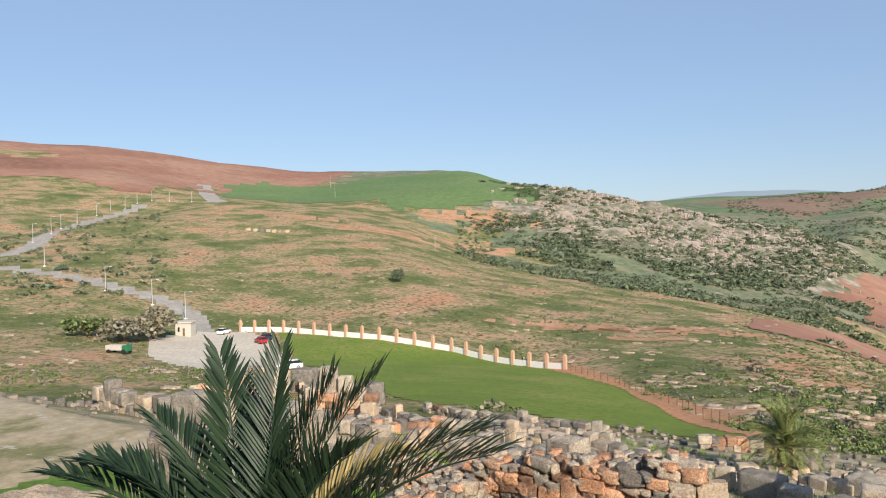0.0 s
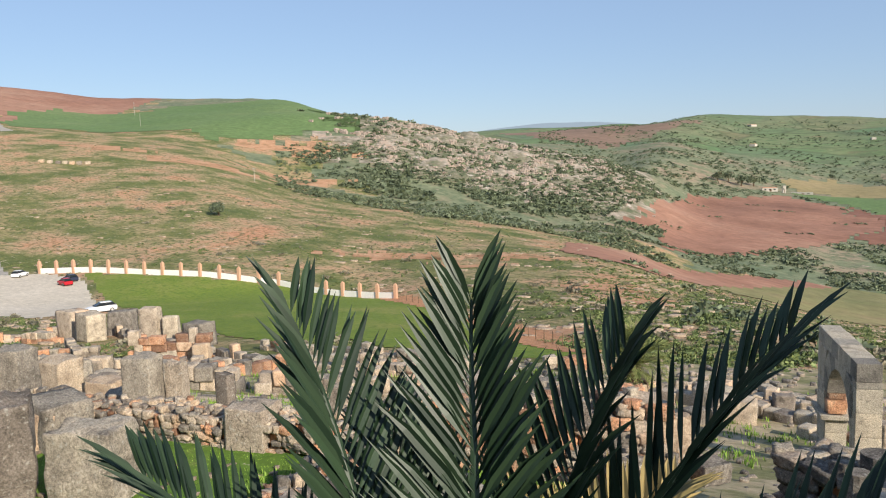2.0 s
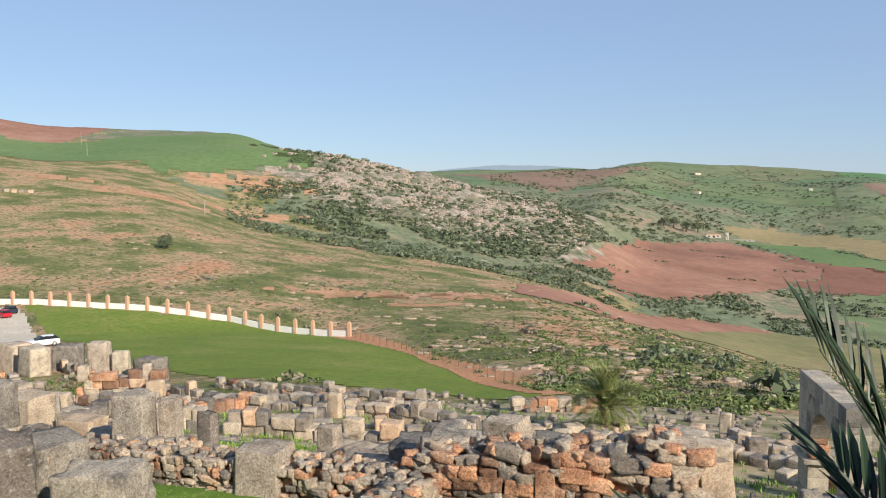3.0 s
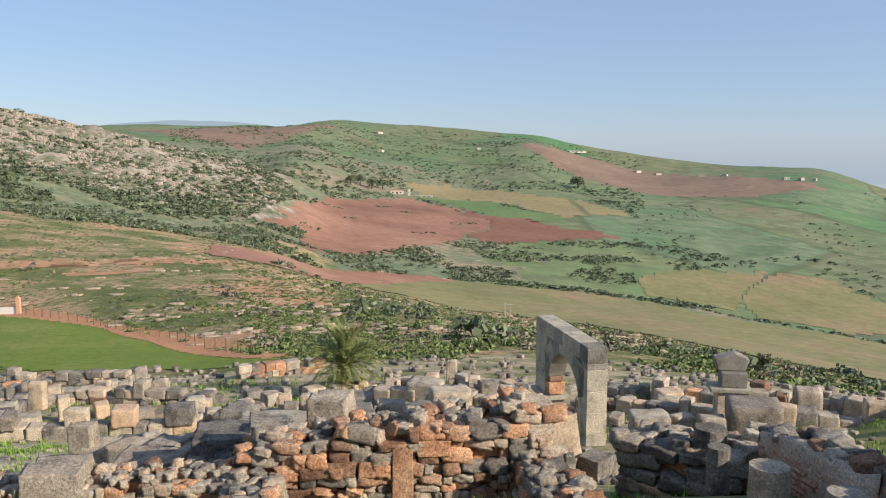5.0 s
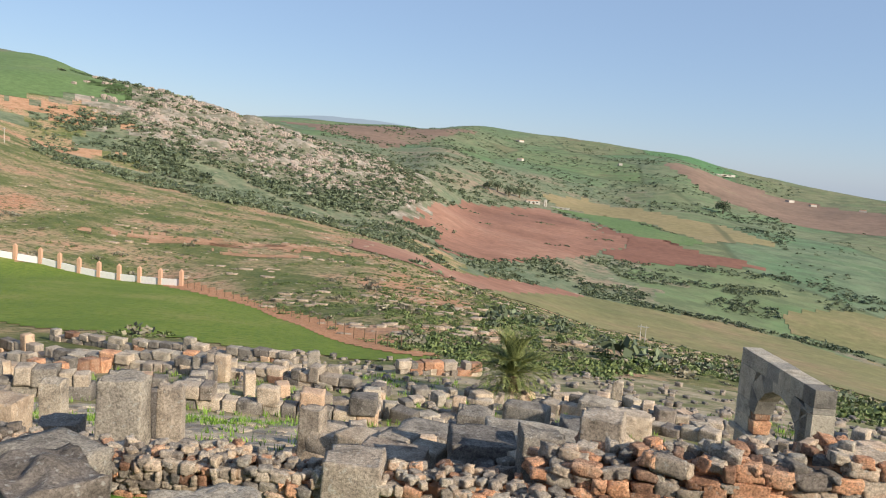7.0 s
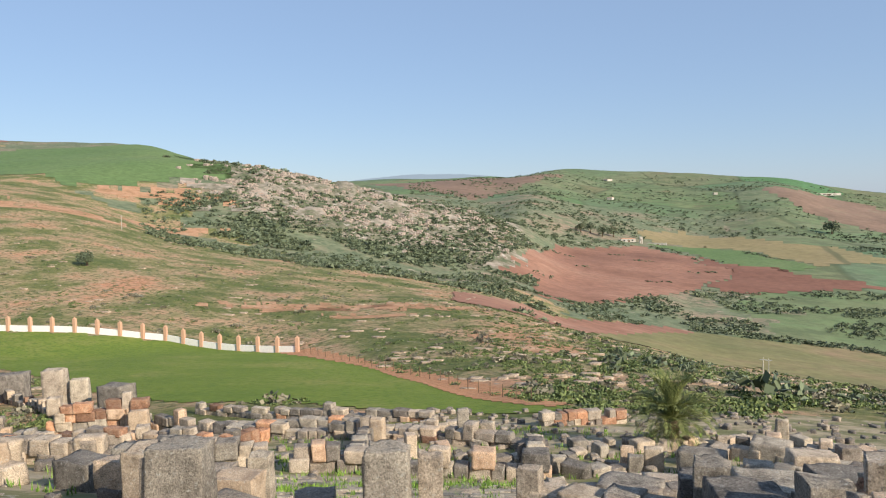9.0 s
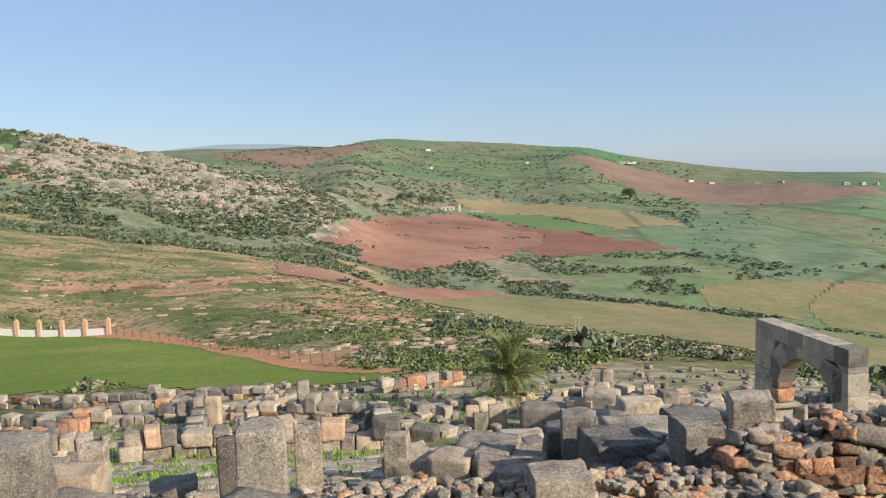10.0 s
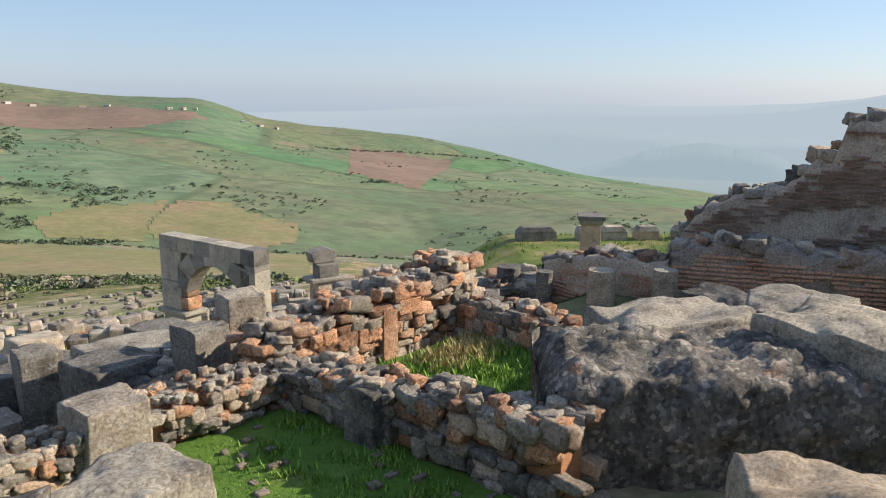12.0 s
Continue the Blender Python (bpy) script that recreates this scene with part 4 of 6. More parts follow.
# further foundations on the slope
for ax, ay, bx, by, h in ((-30, 22, -28, 31, 0.7), (-26, 34, -20, 36, 0.6), (-33, 20, -38, 28, 1.0), (-45, 33, -38, 36, 1.1), (-52, 45, -44, 43, 1.3), (-58, 50, -52, 45, 1.2),
                          (-60, 44, -52, 38, 1.4), (-50, 30, -42, 30, 1.0), (-66, 55, -58, 50, 1.0), (-13, 25, -9, 29, 0.5), (-17, 26, -13, 29, 0.5), (-8, 24, -5, 28, 0.5), (-23, 25, -19, 27, 0.5), (-14, 31, -10, 33, 0.4),
                          (0, 27, 4, 26, 0.5), (4, 25, 7, 23, 0.5), (-3, 25, 0, 23, 0.5), (-5, 30, 1, 31, 0.45), (2, 30, 6, 27, 0.5), (6, 22, 9, 21, 0.6), (-26, 36, -21, 38, 0.5), (-33, 39, -27, 41, 0.5)):
    block_row((ax, ay), (bx, by), h, "tumbled foundation of grey and tan blocks", (5, 6, 1.5, 0.5), 0.72, 0.6, 0.25)

tagged(put("standing_stone", TOOLED[GREY.name][4], -14.95, 7.75, -2.45, 0.6, 0.5, 1.68, 8), "tall grey orthostat standing beside the paved street", "stone", "standing stones")
for x, y, w, h, m in ((-14.45, 8.1, 0.34, 1.45, TAN), (-17.8, 7.2, 0.8, 1.2, GREY), (-20.0, 13.9, 0.5, 1.15, GREY), (-16.4, 8.6, 0.6, 0.8, TAN), (-18.6, 10.2, 0.8, 0.9, GREY), (-20.6, 10.6, 0.9, 1.3, GREY), (-19.4, 10.9, 0.7, 1.0, TAN), (-13.6, 12.5, 0.45, 1.3, DARK)):
    tagged(put("standing_stone", rng.choice(TOOLED[m.name]), x, y, spot(x, y) - 0.15, w, w * 0.8, h + 0.15, rng.uniform(-20, 20), None, 2), "worn upright block at the edge of the paved street", "stone", "standing stones")

# loose stones lying all over the ruins
lx, ly, lf, base = [], [], [], 0
unit = [np.array([v.co[:] for v in m.vertices]) for m in RUBBLE[TAN.name][:4]]
tris = [np.array([p.vertices[:] for p in m.polygons]) for m in RUBBLE[TAN.name][:4]]
rs = np.random.RandomState(5)
for mat, count, label in ((TAN, 1000, "loose tan stones strewn over the ruins"), (GREY, 700, "loose grey stones strewn over the ruins")):
    vs, fs, base = [], [], 0
    while len(vs) < count:
        az, r = rs.uniform(-66, 38), 9 + 46 * rs.rand() ** 0.8
        x, y = OX + r * math.sin(math.radians(az)), OY + r * math.cos(math.radians(az))
        if y < 8.5 or (az > 25 and r < 22) or (inside(np.array([x]), np.array([y]), STREET)[0] and rs.rand() < 0.8):
            continue
        k = rs.randint(4)
        s = rs.uniform(0.06, 0.2) * (1 + 0.8 * (r > 28))
        a = rs.uniform(0, 6.28)
        v = unit[k] * (s * rs.uniform(0.8, 1.7), s, s * rs.uniform(0.6, 1.1))
        c, sn = math.cos(a), math.sin(a)
        vs.append(np.stack([v[:, 0] * c - v[:, 1] * sn + x, v[:, 0] * sn + v[:, 1] * c + y, v[:, 2] + spot(x, y) - 0.05], -1))
        fs.append(tris[k] + base)
        base += len(v)
    tagged(new("loose_stones", mesh_of("loose_stones", np.concatenate(vs), np.concatenate(fs), mat, True)), label, "stones", kind="stuff")

# paved street: slabs let into the earth
street = thing("paved_street", -18, 15, spot(-18, 15), "worn grey paving slabs of an ancient street", "pavement", kind="structure")
flat = [lump("slab", 3, 0.9, 0.05, 80 + k, GREY) for k in range(5)]
for i in range(17):
    for j in range(12):
        x = -27.5 + i * 0.92 + rng.uniform(-0.08, 0.08) + (j % 2) * 0.45
        y = 11.6 + j * 0.74 + 0.16 * (x + 20) + rng.uniform(-0.06, 0.06)
        if rng.random() > 0.1 and inside(np.array([x]), np.array([y]), STREET)[0]:
            slope = math.degrees(math.atan2(spot(x, y + 0.4) - spot(x, y - 0.4), 0.8))
            ob = put("slab", rng.choice(flat), x + 18, y - 15, 0, 0.88, 0.7, 0.2, 0, street)
            ob.matrix_basis = pose(x + 18, y - 15, spot(x, y) - spot(-18, 15) - 0.14 + rng.uniform(-0.02, 0.02), slope, 0, rng.uniform(-5, 14)) @ Matrix.Diagonal((rng.uniform(0.75, 0.96), rng.uniform(0.58, 0.72), 0.2, 1))


# ---- the arch: dressed blocks, wedge stones, moulded impost ----
def prism(outline, thick, bevel=0.012):
    """An upright slab from an outline in u, z, thick in y."""
    bm = bmesh.new()
    f = bm.faces.new([bm.verts.new((u, 0, z)) for u, z in outline])
    up = bmesh.ops.extrude_face_region(bm, geom=[f])
    bmesh.ops.translate(bm, verts=[g for g in up["geom"] if isinstance(g, bmesh.types.BMVert)], vec=(0, thick, 0))
    bmesh.ops.recalc_face_normals(bm, faces=bm.faces[:])
    bmesh.ops.bevel(bm, geom=bm.edges[:], offset=bevel, segments=1, affect="EDGES")
    return bm


ARCH_TURN = math.degrees(math.atan2(-0.990, 0.141))
arch = thing("stone_arch", -2.78, 22.58, -6.6, "free-standing grey ashlar archway with a flat top", "arch", turn=ARCH_TURN)
TOP, SPRING, MID, HALF, RISE = 3.97, 1.95, 2.58, 1.36, 1.3


def arch_block(name, outline, label=""):
    part(name, prism(outline, 0.6 + rng.uniform(-0.02, 0.02)), ASHLAR, arch, label)


for z0, z1 in ((-0.4, 0.55), (0.55, 1.0), (1.0, 1.42)):
    arch_block("pier_block", [(0.06, z0), (1.15, z0), (1.15, z1 - 0.006), (0.06, z1 - 0.006)])
part("impost", boxed(1.4, 0.9, 0.14, 0.62, 0.3, 1.42, 0.03), ASHLAR, arch, "moulded impost slab")
for z0, z1, u1 in ((1.57, 2.05, 0.95), (2.05, 2.5, 1.0)):
    arch_block("pier_block", [(0.0, z0), (u1, z0), (u1, z1 - 0.006), (0.0, z1 - 0.006)])
part("corbel", boxed(0.34, 0.5, 0.4, 1.1, 0.3, 1.6, 0.04, 1.15), RED, arch, "worn orange corbel block")
part("corbel", boxed(0.3, 0.46, 0.35, 1.08, 0.3, 2.02, 0.04, 1.1), RED, arch)
for c in range(6):
    z0, z1 = -0.4 + c * 0.62, 0.22 + c * 0.62
    lean = 0.0 if z1 < 2.2 else -0.12
    arch_block("pier_block", [(3.98 + lean * 0.6, z0), (4.51, z0), (4.51, z1 - 0.006), (3.98 + lean, z1 - 0.006)])
N_WEDGE = 7
for i in range(N_WEDGE):
    quad = []
    for t in (i / N_WEDGE, (i + 1) / N_WEDGE):
        ang = math.radians(168 - 150 * t)
        c, s = math.cos(ang), math.sin(ang)
        inner = (MID + HALF * c, SPRING + RISE * s)
        reach = min((TOP - 0.46 - inner[1]) / max(s, 0.05), (1.7 - abs(HALF * c)) / max(abs(c), 0.05), 1.0)
        quad.append((inner, (inner[0] + c * reach, inner[1] + s * reach)))
    (p, q), (r, s2) = quad
    arch_block("voussoir", [p, q, s2, r], "wedge-shaped arch stone")
for u0, u1 in ((0, 0.9), (0.9, 1.75), (1.75, 2.5), (2.5, 3.2), (3.2, 3.9), (3.9, 4.51)):
    arch_block("top_block", [(u0, TOP - 0.47), (u1 - 0.006, TOP - 0.47), (u1 - 0.006, TOP), (u0, TOP)])
arch_block("spandrel", [(0.0, 2.51), (0.9, 2.51), (1.1, TOP - 0.48), (0.0, TOP - 0.48)])
arch_block("spandrel", [(4.2, 3.32), (4.5, 3.32), (4.5, TOP - 0.48), (4.0, TOP - 0.48)])

# ruined pier beside the arch
pier = thing("stone_pier", 4.2, 22.9, -6.7, "broken grey ashlar pier with a tilted block on top", "pier", turn=-12)
for z, w, h, m in ((-0.3, 1.15, 0.6, GREY), (0.3, 1.1, 0.55, TAN), (0.86, 1.1, 0.42, TAN)):
    part("pier_block", boxed(w, 0.75, h - 0.01, 0, 0, z, 0.03), m, pier)
part("cornice", boxed(1.4, 0.95, 0.14, -0.1, 0, 1.28, 0.03), ASHLAR, pier, "projecting cornice slab")
part("pier_block", boxed(0.85, 0.65, 0.5, 0, 0, 1.43, 0.03), ASHLAR, pier)
part("top_block", prism([(-0.5, 1.94), (0.42, 1.94), (0.56, 2.35), (0.1, 2.55), (-0.6, 2.35)], 0.6, 0.03), ASHLAR, pier, "five-sided tilted top block")
part("side_block", boxed(0.6, 0.6, 0.55, 0.85, 0, 0.75, 0.04), TAN, pier)

# grass terrace: square column and a row of stone coffins
column = thing("square_column", 9.93, 14.44, spot(9.93, 14.44), "short square stone column with a moulded capital", "column", turn=35)
part("shaft", boxed(0.74, 0.74, 1.65, 0, 0, -0.05, 0.03, 0.96), TAN, column)
part("capital", boxed(0.82, 0.82, 0.18, 0, 0, 1.6, 0.03, 1.15), ASHLAR, column, "flared moulded capital")
part("abacus", boxed(1.0, 1.0, 0.14, 0, 0, 1.78, 0.02), ASHLAR, column)


def coffin(x, y, w, label, turn):
    box = thing("stone_coffin", x, y, spot(x, y), label, "sarcophagus", "row of stone coffins", turn=turn)
    part("chest", boxed(w, 0.65, 0.42, 0, 0, -0.05, 0.03), GREY, box)
    part("lid", boxed(w * 1.03, 0.7, 0.24, 0, 0, 0.37, 0.03, 0.72), GREY, box, "hipped stone lid")


for k, w in ((0.03, 1.7), (0.22, 0.7), (0.33, 1.1), (0.46, 1.0), (0.62, 1.2), (0.8, 1.15), (0.97, 1.3)):
    coffin(12.2 + 8.6 * k, 19 - 7.6 * k, w, "weathered stone coffin with a hipped lid on grass", -35 + rng.uniform(-8, 8))


# ---- brick ruins ----
BRICK = stone("old_brick", (0.36, 0.2, 0.14), (0.54, 0.33, 0.235), (0.6, 0.44, 0.34), grain=12, lichen=0.35)
BRICK_CORE = stone("brick_core", (0.24, 0.2, 0.165), (0.44, 0.37, 0.31), (0.54, 0.46, 0.385), grain=10, lichen=0.5)


def brick_wall(label, line, thick, lo, top, bands, seed):
    """A ruined wall along a line of points: a rough core with thin brick courses standing proud of its face."""
    r2 = np.random.RandomState(seed)
    pts = [Vector((*p, 0)) for p in line]
    steps = [0.0]
    for p, q in zip(pts, pts[1:]):
        steps.append(steps[-1] + (q - p).length)
    total = steps[-1]

    def at(s):
        i = max(j for j in range(len(pts) - 1) if steps[j] <= s + 1e-6 or j == 0)
        d = (pts[i + 1] - pts[i]).normalized()
        return pts[i] + d * (s - steps[i]), d

    wall = thing("brick_wall", *line[0], lo, label, "wall", "brick ruins")
    cell = 0.1
    n = int(total / cell) + 1
    verts, faces = [], []
    rows = 22
    for i in range(n):
        s = i * total / (n - 1)
        p, d = at(min(s, total - 0.001))
        out = Vector((d.y, -d.x, 0))
        hi = top(s / total) + noise.noise(Vector((s * 2.5, seed, 0))) * 0.13 + noise.noise(Vector((s * 6, seed, 0))) * 0.12
        ring = [(0.0, lo - 0.3 + (hi - lo + 0.3) * j / rows) for j in range(rows + 1)] + [(-thick * j / 4, hi) for j in range(1, 5)] + [(-thick, lo - 0.3)]
        for o, z in ring:
            q = p + out * o
            wob = noise.fractal(Vector((q.x * 2, q.y * 2, z * 2)), 0.9, 2.0, 4) * 0.06
            verts.append((q.x + out.x * wob - line[0][0], q.y + out.y * wob - line[0][1], z + (wob * 1.4 if o < 0 else 0) - lo))
    m = rows + 6
    faces = [(i * m + j, (i + 1) * m + j, (i + 1) * m + j + 1, i * m + j + 1) for i in range(n - 1) for j in range(m - 1)]
    me = mesh_of("wall_core", verts, faces, BRICK_CORE, True)
    bm = bmesh.new()
    bm.from_mesh(me)
    bmesh.ops.holes_fill(bm, edges=[e for e in bm.edges if e.is_boundary], sides=0)
    bmesh.ops.recalc_face_normals(bm, faces=bm.faces[:])
    bm.to_mesh(me)
    bm.free()
    part("wall_core", me, None, wall)
    bv, bf = [], []
    cube = np.array([(x, y, z) for x in (-0.5, 0.5) for y in (-0.5, 0.5) for z in (-0.5, 0.5)])
    cf = np.array([(0, 1, 3, 2), (4, 6, 7, 5), (0, 4, 5, 1), (2, 3, 7, 6), (0, 2, 6, 4), (1, 5, 7, 3)])
    z = lo
    while z < 3.2:
        s = r2.uniform(0, 0.15)
        while s < total:
            w = r2.uniform(0.16, 0.32)
            p, d = at(min(s + w / 2, total - 0.001))
            if z < top(min(1, (s + w / 2) / total)) - 0.18 and bands(s / total, z) and r2.rand() > 0.1:
                out = Vector((d.y, -d.x, 0))
                c = cube * (w * 0.92, 0.16, 0.045 * r2.uniform(0.8, 1.1))
                off = r2.uniform(0.0, 0.05)
                wob = noise.fractal(Vector((p.x * 2, p.y * 2, z * 2)), 0.9, 2.0, 4) * 0.06
                x = p.x + d.x * c[:, 0] + out.x * (c[:, 1] - 0.06 + off + wob) - line[0][0]
                y = p.y + d.y * c[:, 0] + out.y * (c[:, 1] - 0.06 + off + wob) - line[0][1]
                bf.append(cf + 8 * len(bv))
                bv.append(np.stack([x, y, c[:, 2] + z - lo], -1))
            s += w
        z += 0.075
    tagged(part("brick_courses", mesh_of("brick_courses", np.concatenate(bv), np.concatenate(bf), BRICK), None, wall, "thin red brick courses"), kind="stuff")
    for i in range(int(total / 0.16)):
        k = (i + r2.rand()) * 0.16 / total
        if k < 0.99:
            p, d = at(k * total)
            out = Vector((d.y, -d.x, 0)) * -r2.uniform(0.05, thick - 0.1)
            sz = r2.uniform(0.14, 0.34)
            put("rubble", pick_stone(RUBBLE, (4, 2, 1, 3)), p.x + out.x - line[0][0], p.y + out.y - line[0][1], top(k) - lo - sz * 0.35, sz * r2.uniform(0.9, 1.6), sz, sz * r2.uniform(0.6, 1.0), r2.uniform(0, 180), wall, 15)
    return wall


def patchy(s, z, seed, share):
    return noise.noise(Vector((s * 5 + seed, z * 1.2, seed))) > share


brick_wall("low orange brick wall with a crumbling top", [(-2.2, 7.9), (-2.35, 6.6), (-2.1, 5.3)], 0.7, -2.7, lambda k: -1.3 + 0.35 * min(1, k * 2.2) + 0.04 * math.sin(k * 9), lambda s, z: z < -1.15 and patchy(s, z, 3, -0.3), 3)
brick_wall("brick wall with a square hole and a rubble top", [(-2.1, 5.3), (-1.6, 4.2), (-0.7, 2.4), (0.6, 0.2)], 0.8, -2.3, lambda k: -0.72 + 0.24 * min(1, k * 6) - 0.25 * k + 0.06 * math.sin(k * 11), lambda s, z: z > -1.75 and patchy(s, z, 8, -0.35), 8)
brick_wall("tall broken brick wall stepping up like a stair", [(0.4, 6.6), (0.9, 5.0), (1.5, 2.8), (2.4, 0.2), (3.2, -2)], 1.0, -2.6,
           lambda k: float(np.interp(k, [0, 0.05, 0.136, 0.2, 0.26, 0.285, 0.325, 0.345, 1], [-1.5, -0.5, 0.0, 0.1, 0.38, 0.75, 0.85, 1.5, 1.7])),
           lambda s, z: -1.2 < z and patchy(s, z * 2, 5, -0.12), 5)

# worn column stubs by the brick wall
for x, y, h, w, label in ((-2.75, 8.3, 1.2, 0.7, "dark broken column base on a plinth"), (-3.1, 7.2, 0.75, 0.32, "thin dark column stub"), (-2.95, 6.1, 0.65, 0.5, "rough grey column stub"), (-2.6, 5.1, 0.75, 0.42, "rough grey column stub against brick")):
    stub = thing("column_stub", x, y, spot(x, y) - 0.05, label, "column", "column stubs")
    part("drum", rod(w / 2, w * 0.47, h * (0.62 if w > 0.6 else 1), 14), DARK if w > 0.6 else GREY, stub)
    if w > 0.6:
        part("upper_drum", rod(w * 0.36, w * 0.33, h * 0.4, 14, 0, 0, h * 0.6), DARK, stub)

# ---- plants ----
prs = np.random.RandomState(21)


def clump(leaves, size, flat=0.75, seed=0):
    """A unit shrub: small leaf blades through an uneven dome."""
    r = np.random.RandomState(seed)
    lobes = r.uniform(-0.45, 0.45, (5, 3)) * (1, 1, 0.5) + (0, 0, 0.25)
    vs, fs = [], []
    for i in range(leaves):
        d = r.normal(size=3)
        d /= np.linalg.norm(d)
        d[2] = abs(d[2]) * 1.0 - 0.12
        c = lobes[r.randint(5)] + d * r.uniform(0.35, 0.62)
        c[2] = max(c[2] * flat, 0.02)
        a, b = r.normal(size=3), r.normal(size=3)
        a, b = a / np.linalg.norm(a) * size, b / np.linalg.norm(b) * size
        vs += [c - a, c + b * 0.8, c + a, c - b * 0.8]
        fs.append([4 * i, 4 * i + 1, 4 * i + 2, 4 * i + 3])
    return np.array(vs), np.array(fs)


SHAPES = [clump(46, 0.2, 0.75, k) for k in range(6)]
FAR_SHAPES = [clump(22, 0.3, 0.8, 10 + k) for k in range(6)]


def sown(name, places, shapes, material, label, category="shrubs"):
    vs, fs, base = [], [], 0
    for x, y, z, s in places:
        v, f = shapes[prs.randint(len(shapes))]
        a = prs.uniform(0, 6.28)
        c, sn = math.cos(a), math.sin(a)
        w = v * (s * prs.uniform(0.8, 1.3), s * prs.uniform(0.8, 1.3), s * prs.uniform(0.8, 1.1))
        vs.append(np.stack([w[:, 0] * c - w[:, 1] * sn + x, w[:, 0] * sn + w[:, 1] * c + y, w[:, 2] + z], -1))
        fs.append(f + base)
        base += len(v)
    return tagged(new(name, mesh_of(name, np.concatenate(vs), np.concatenate(fs), material)), label, category, kind="stuff")


def scatter(count, az, reach, size, keep=None, power=1.0):
    a = np.radians(prs.uniform(*az, count * 3))
    r = reach[0] * (reach[1] / reach[0]) ** (prs.rand(count * 3) ** power)
    x, y = OX + r * np.sin(a), OY + r * np.cos(a)
    ok = ~inside(x, y, MEADOW) & ~inside(x, y, CAR_PARK) & (near_line(x, y, ROAD_LOW) > 5) & (near_line(x, y, ROAD_UP) > 7) & ~inside(x, y, VALLEY_OLIVE) & ~inside(x, y, VALLEY_RED)
    for f in (PLOUGHED_A, PLOUGHED_B, GREEN_STRIP, STUBBLE, OLIVE_B, OLIVE_C, HILL_RED, GREEN_HILL):
        ok &= ~inside(x, y, f)
    if keep is not None:
        ok &= keep(x, y, r, np.degrees(a))
    x, y = x[ok][:count], y[ok][:count]
    z = land(x, y)
    return list(zip(x, y, z - 0.05, prs.uniform(*size, len(x)) * (0.6 + 0.9 * prs.rand(len(x)) ** 2)))


patch = lambda x, y, r, a: wave(x, y, 55, 61) + wave(x, y, 18, 62) * 0.6 > -0.25
sown("hillside_shrubs", scatter(9500, (-74, 0), (62, 460), (0.2, 0.6), patch), SHAPES, SHRUB, "low dark green shrubs dotted over the hillside")
sown("hillside_shrubs", scatter(900, (-74, 30), (62, 320), (0.5, 1.2), patch), SHAPES, SHRUB_GREY, "bare grey-brown thorn shrubs on the hillside")
sown("slope_scrub", scatter(5200, (-12, 62), (52, 330), (0.3, 0.85), lambda x, y, r, a: wave(x, y, 30, 63) > -0.5, 0.9), SHAPES, SHRUB, "dense green scrub on the slope below the ruins")
sown("slope_scrub", scatter(150, (-8, 60), (70, 300), (1.2, 2.0)), SHAPES, SHRUB_FAR, "large dark bushes on the slope below the ruins")
sown("hill_oak_scrub", scatter(4600, (-36, -6), (500, 800), (1.7, 3.6), lambda x, y, r, a: (a > -31 + 4 * wave(x, y, 120, 84)) & (r > 520 + 40 * wave(x, y, 80, 85))), FAR_SHAPES, SHRUB_FAR, "dark oak scrub between the crags")
sown("valley_scrub", scatter(2600, (-35, 3), (330, 640), (1.0, 2.6), lambda x, y, r, a: wave(x, y, 90, 67) > -0.2), FAR_SHAPES, SHRUB_FAR, "grey-green scrub in the valley head")
sown("valley_scrub", scatter(1500, (0, 24), (430, 760), (1.0, 3.2), lambda x, y, r, a: wave(x, y, 90, 68) > 0.1), FAR_SHAPES, SHRUB_FAR, "scrub along the valley streams")
sown("far_scrub", scatter(4200, (-16, 18), (900, 2300), (1.6, 4.2), lambda x, y, r, a: wave(x, y, 260, 69) > -0.2), FAR_SHAPES, SHRUB_FAR, "scattered trees on the far slopes")
sown("far_scrub", scatter(900, (16, 62), (560, 1800), (1.2, 3.2), lambda x, y, r, a: wave(x, y, 200, 70) > 0.5), FAR_SHAPES, SHRUB_FAR, "thickets between the far pastures")
sown("left_hill_scrub", scatter(500, (-75, -56), (230, 520), (0.8, 2.2)), FAR_SHAPES, SHRUB_FAR, "dark bushes on the stony slope above the road")


def hedge(line, count, size, label):
    pts = []
    for (ax, ay), (bx, by) in zip(line, line[1:]):
        for _ in range(count):
            k = prs.rand()
            x, y = ax + (bx - ax) * k + prs.normal() * size * 1.5, ay + (by - ay) * k + prs.normal() * size * 1.5
            pts.append((x, y, spot(x, y) - 0.1, prs.uniform(0.5, 1.2) * size))
    sown("hedgerow", pts, FAR_SHAPES, SHRUB_FAR, label, "hedge")


hedge([(-70, 440), (-42, 470), (10, 590), (40, 480), (80, 470), (140, 465)], 60, 2.2, "dark bushes along the stream bed")
hedge([(140, 465), (200, 425), (262, 385), (330, 350)], 45, 2.0, "bushes between the pastures")
hedge([(229, 600), (290, 640), (352, 700), (420, 690)], 16, 2.6, "trees round a farm track")
hedge([(300, 610), (350, 540), (330, 460)], 30, 1.0, "thin hedge between fields")
hedge([(420, 690), (460, 800), (640, 730)], 14, 1.4, "thin hedge up the pasture")
hedge([(620, 730), (670, 735)], 40, 3.0, "grove of trees in the pasture")
hedge([(950, 1250), (1146, 1158), (1300, 1000)], 60, 4, "trees along the far crest")

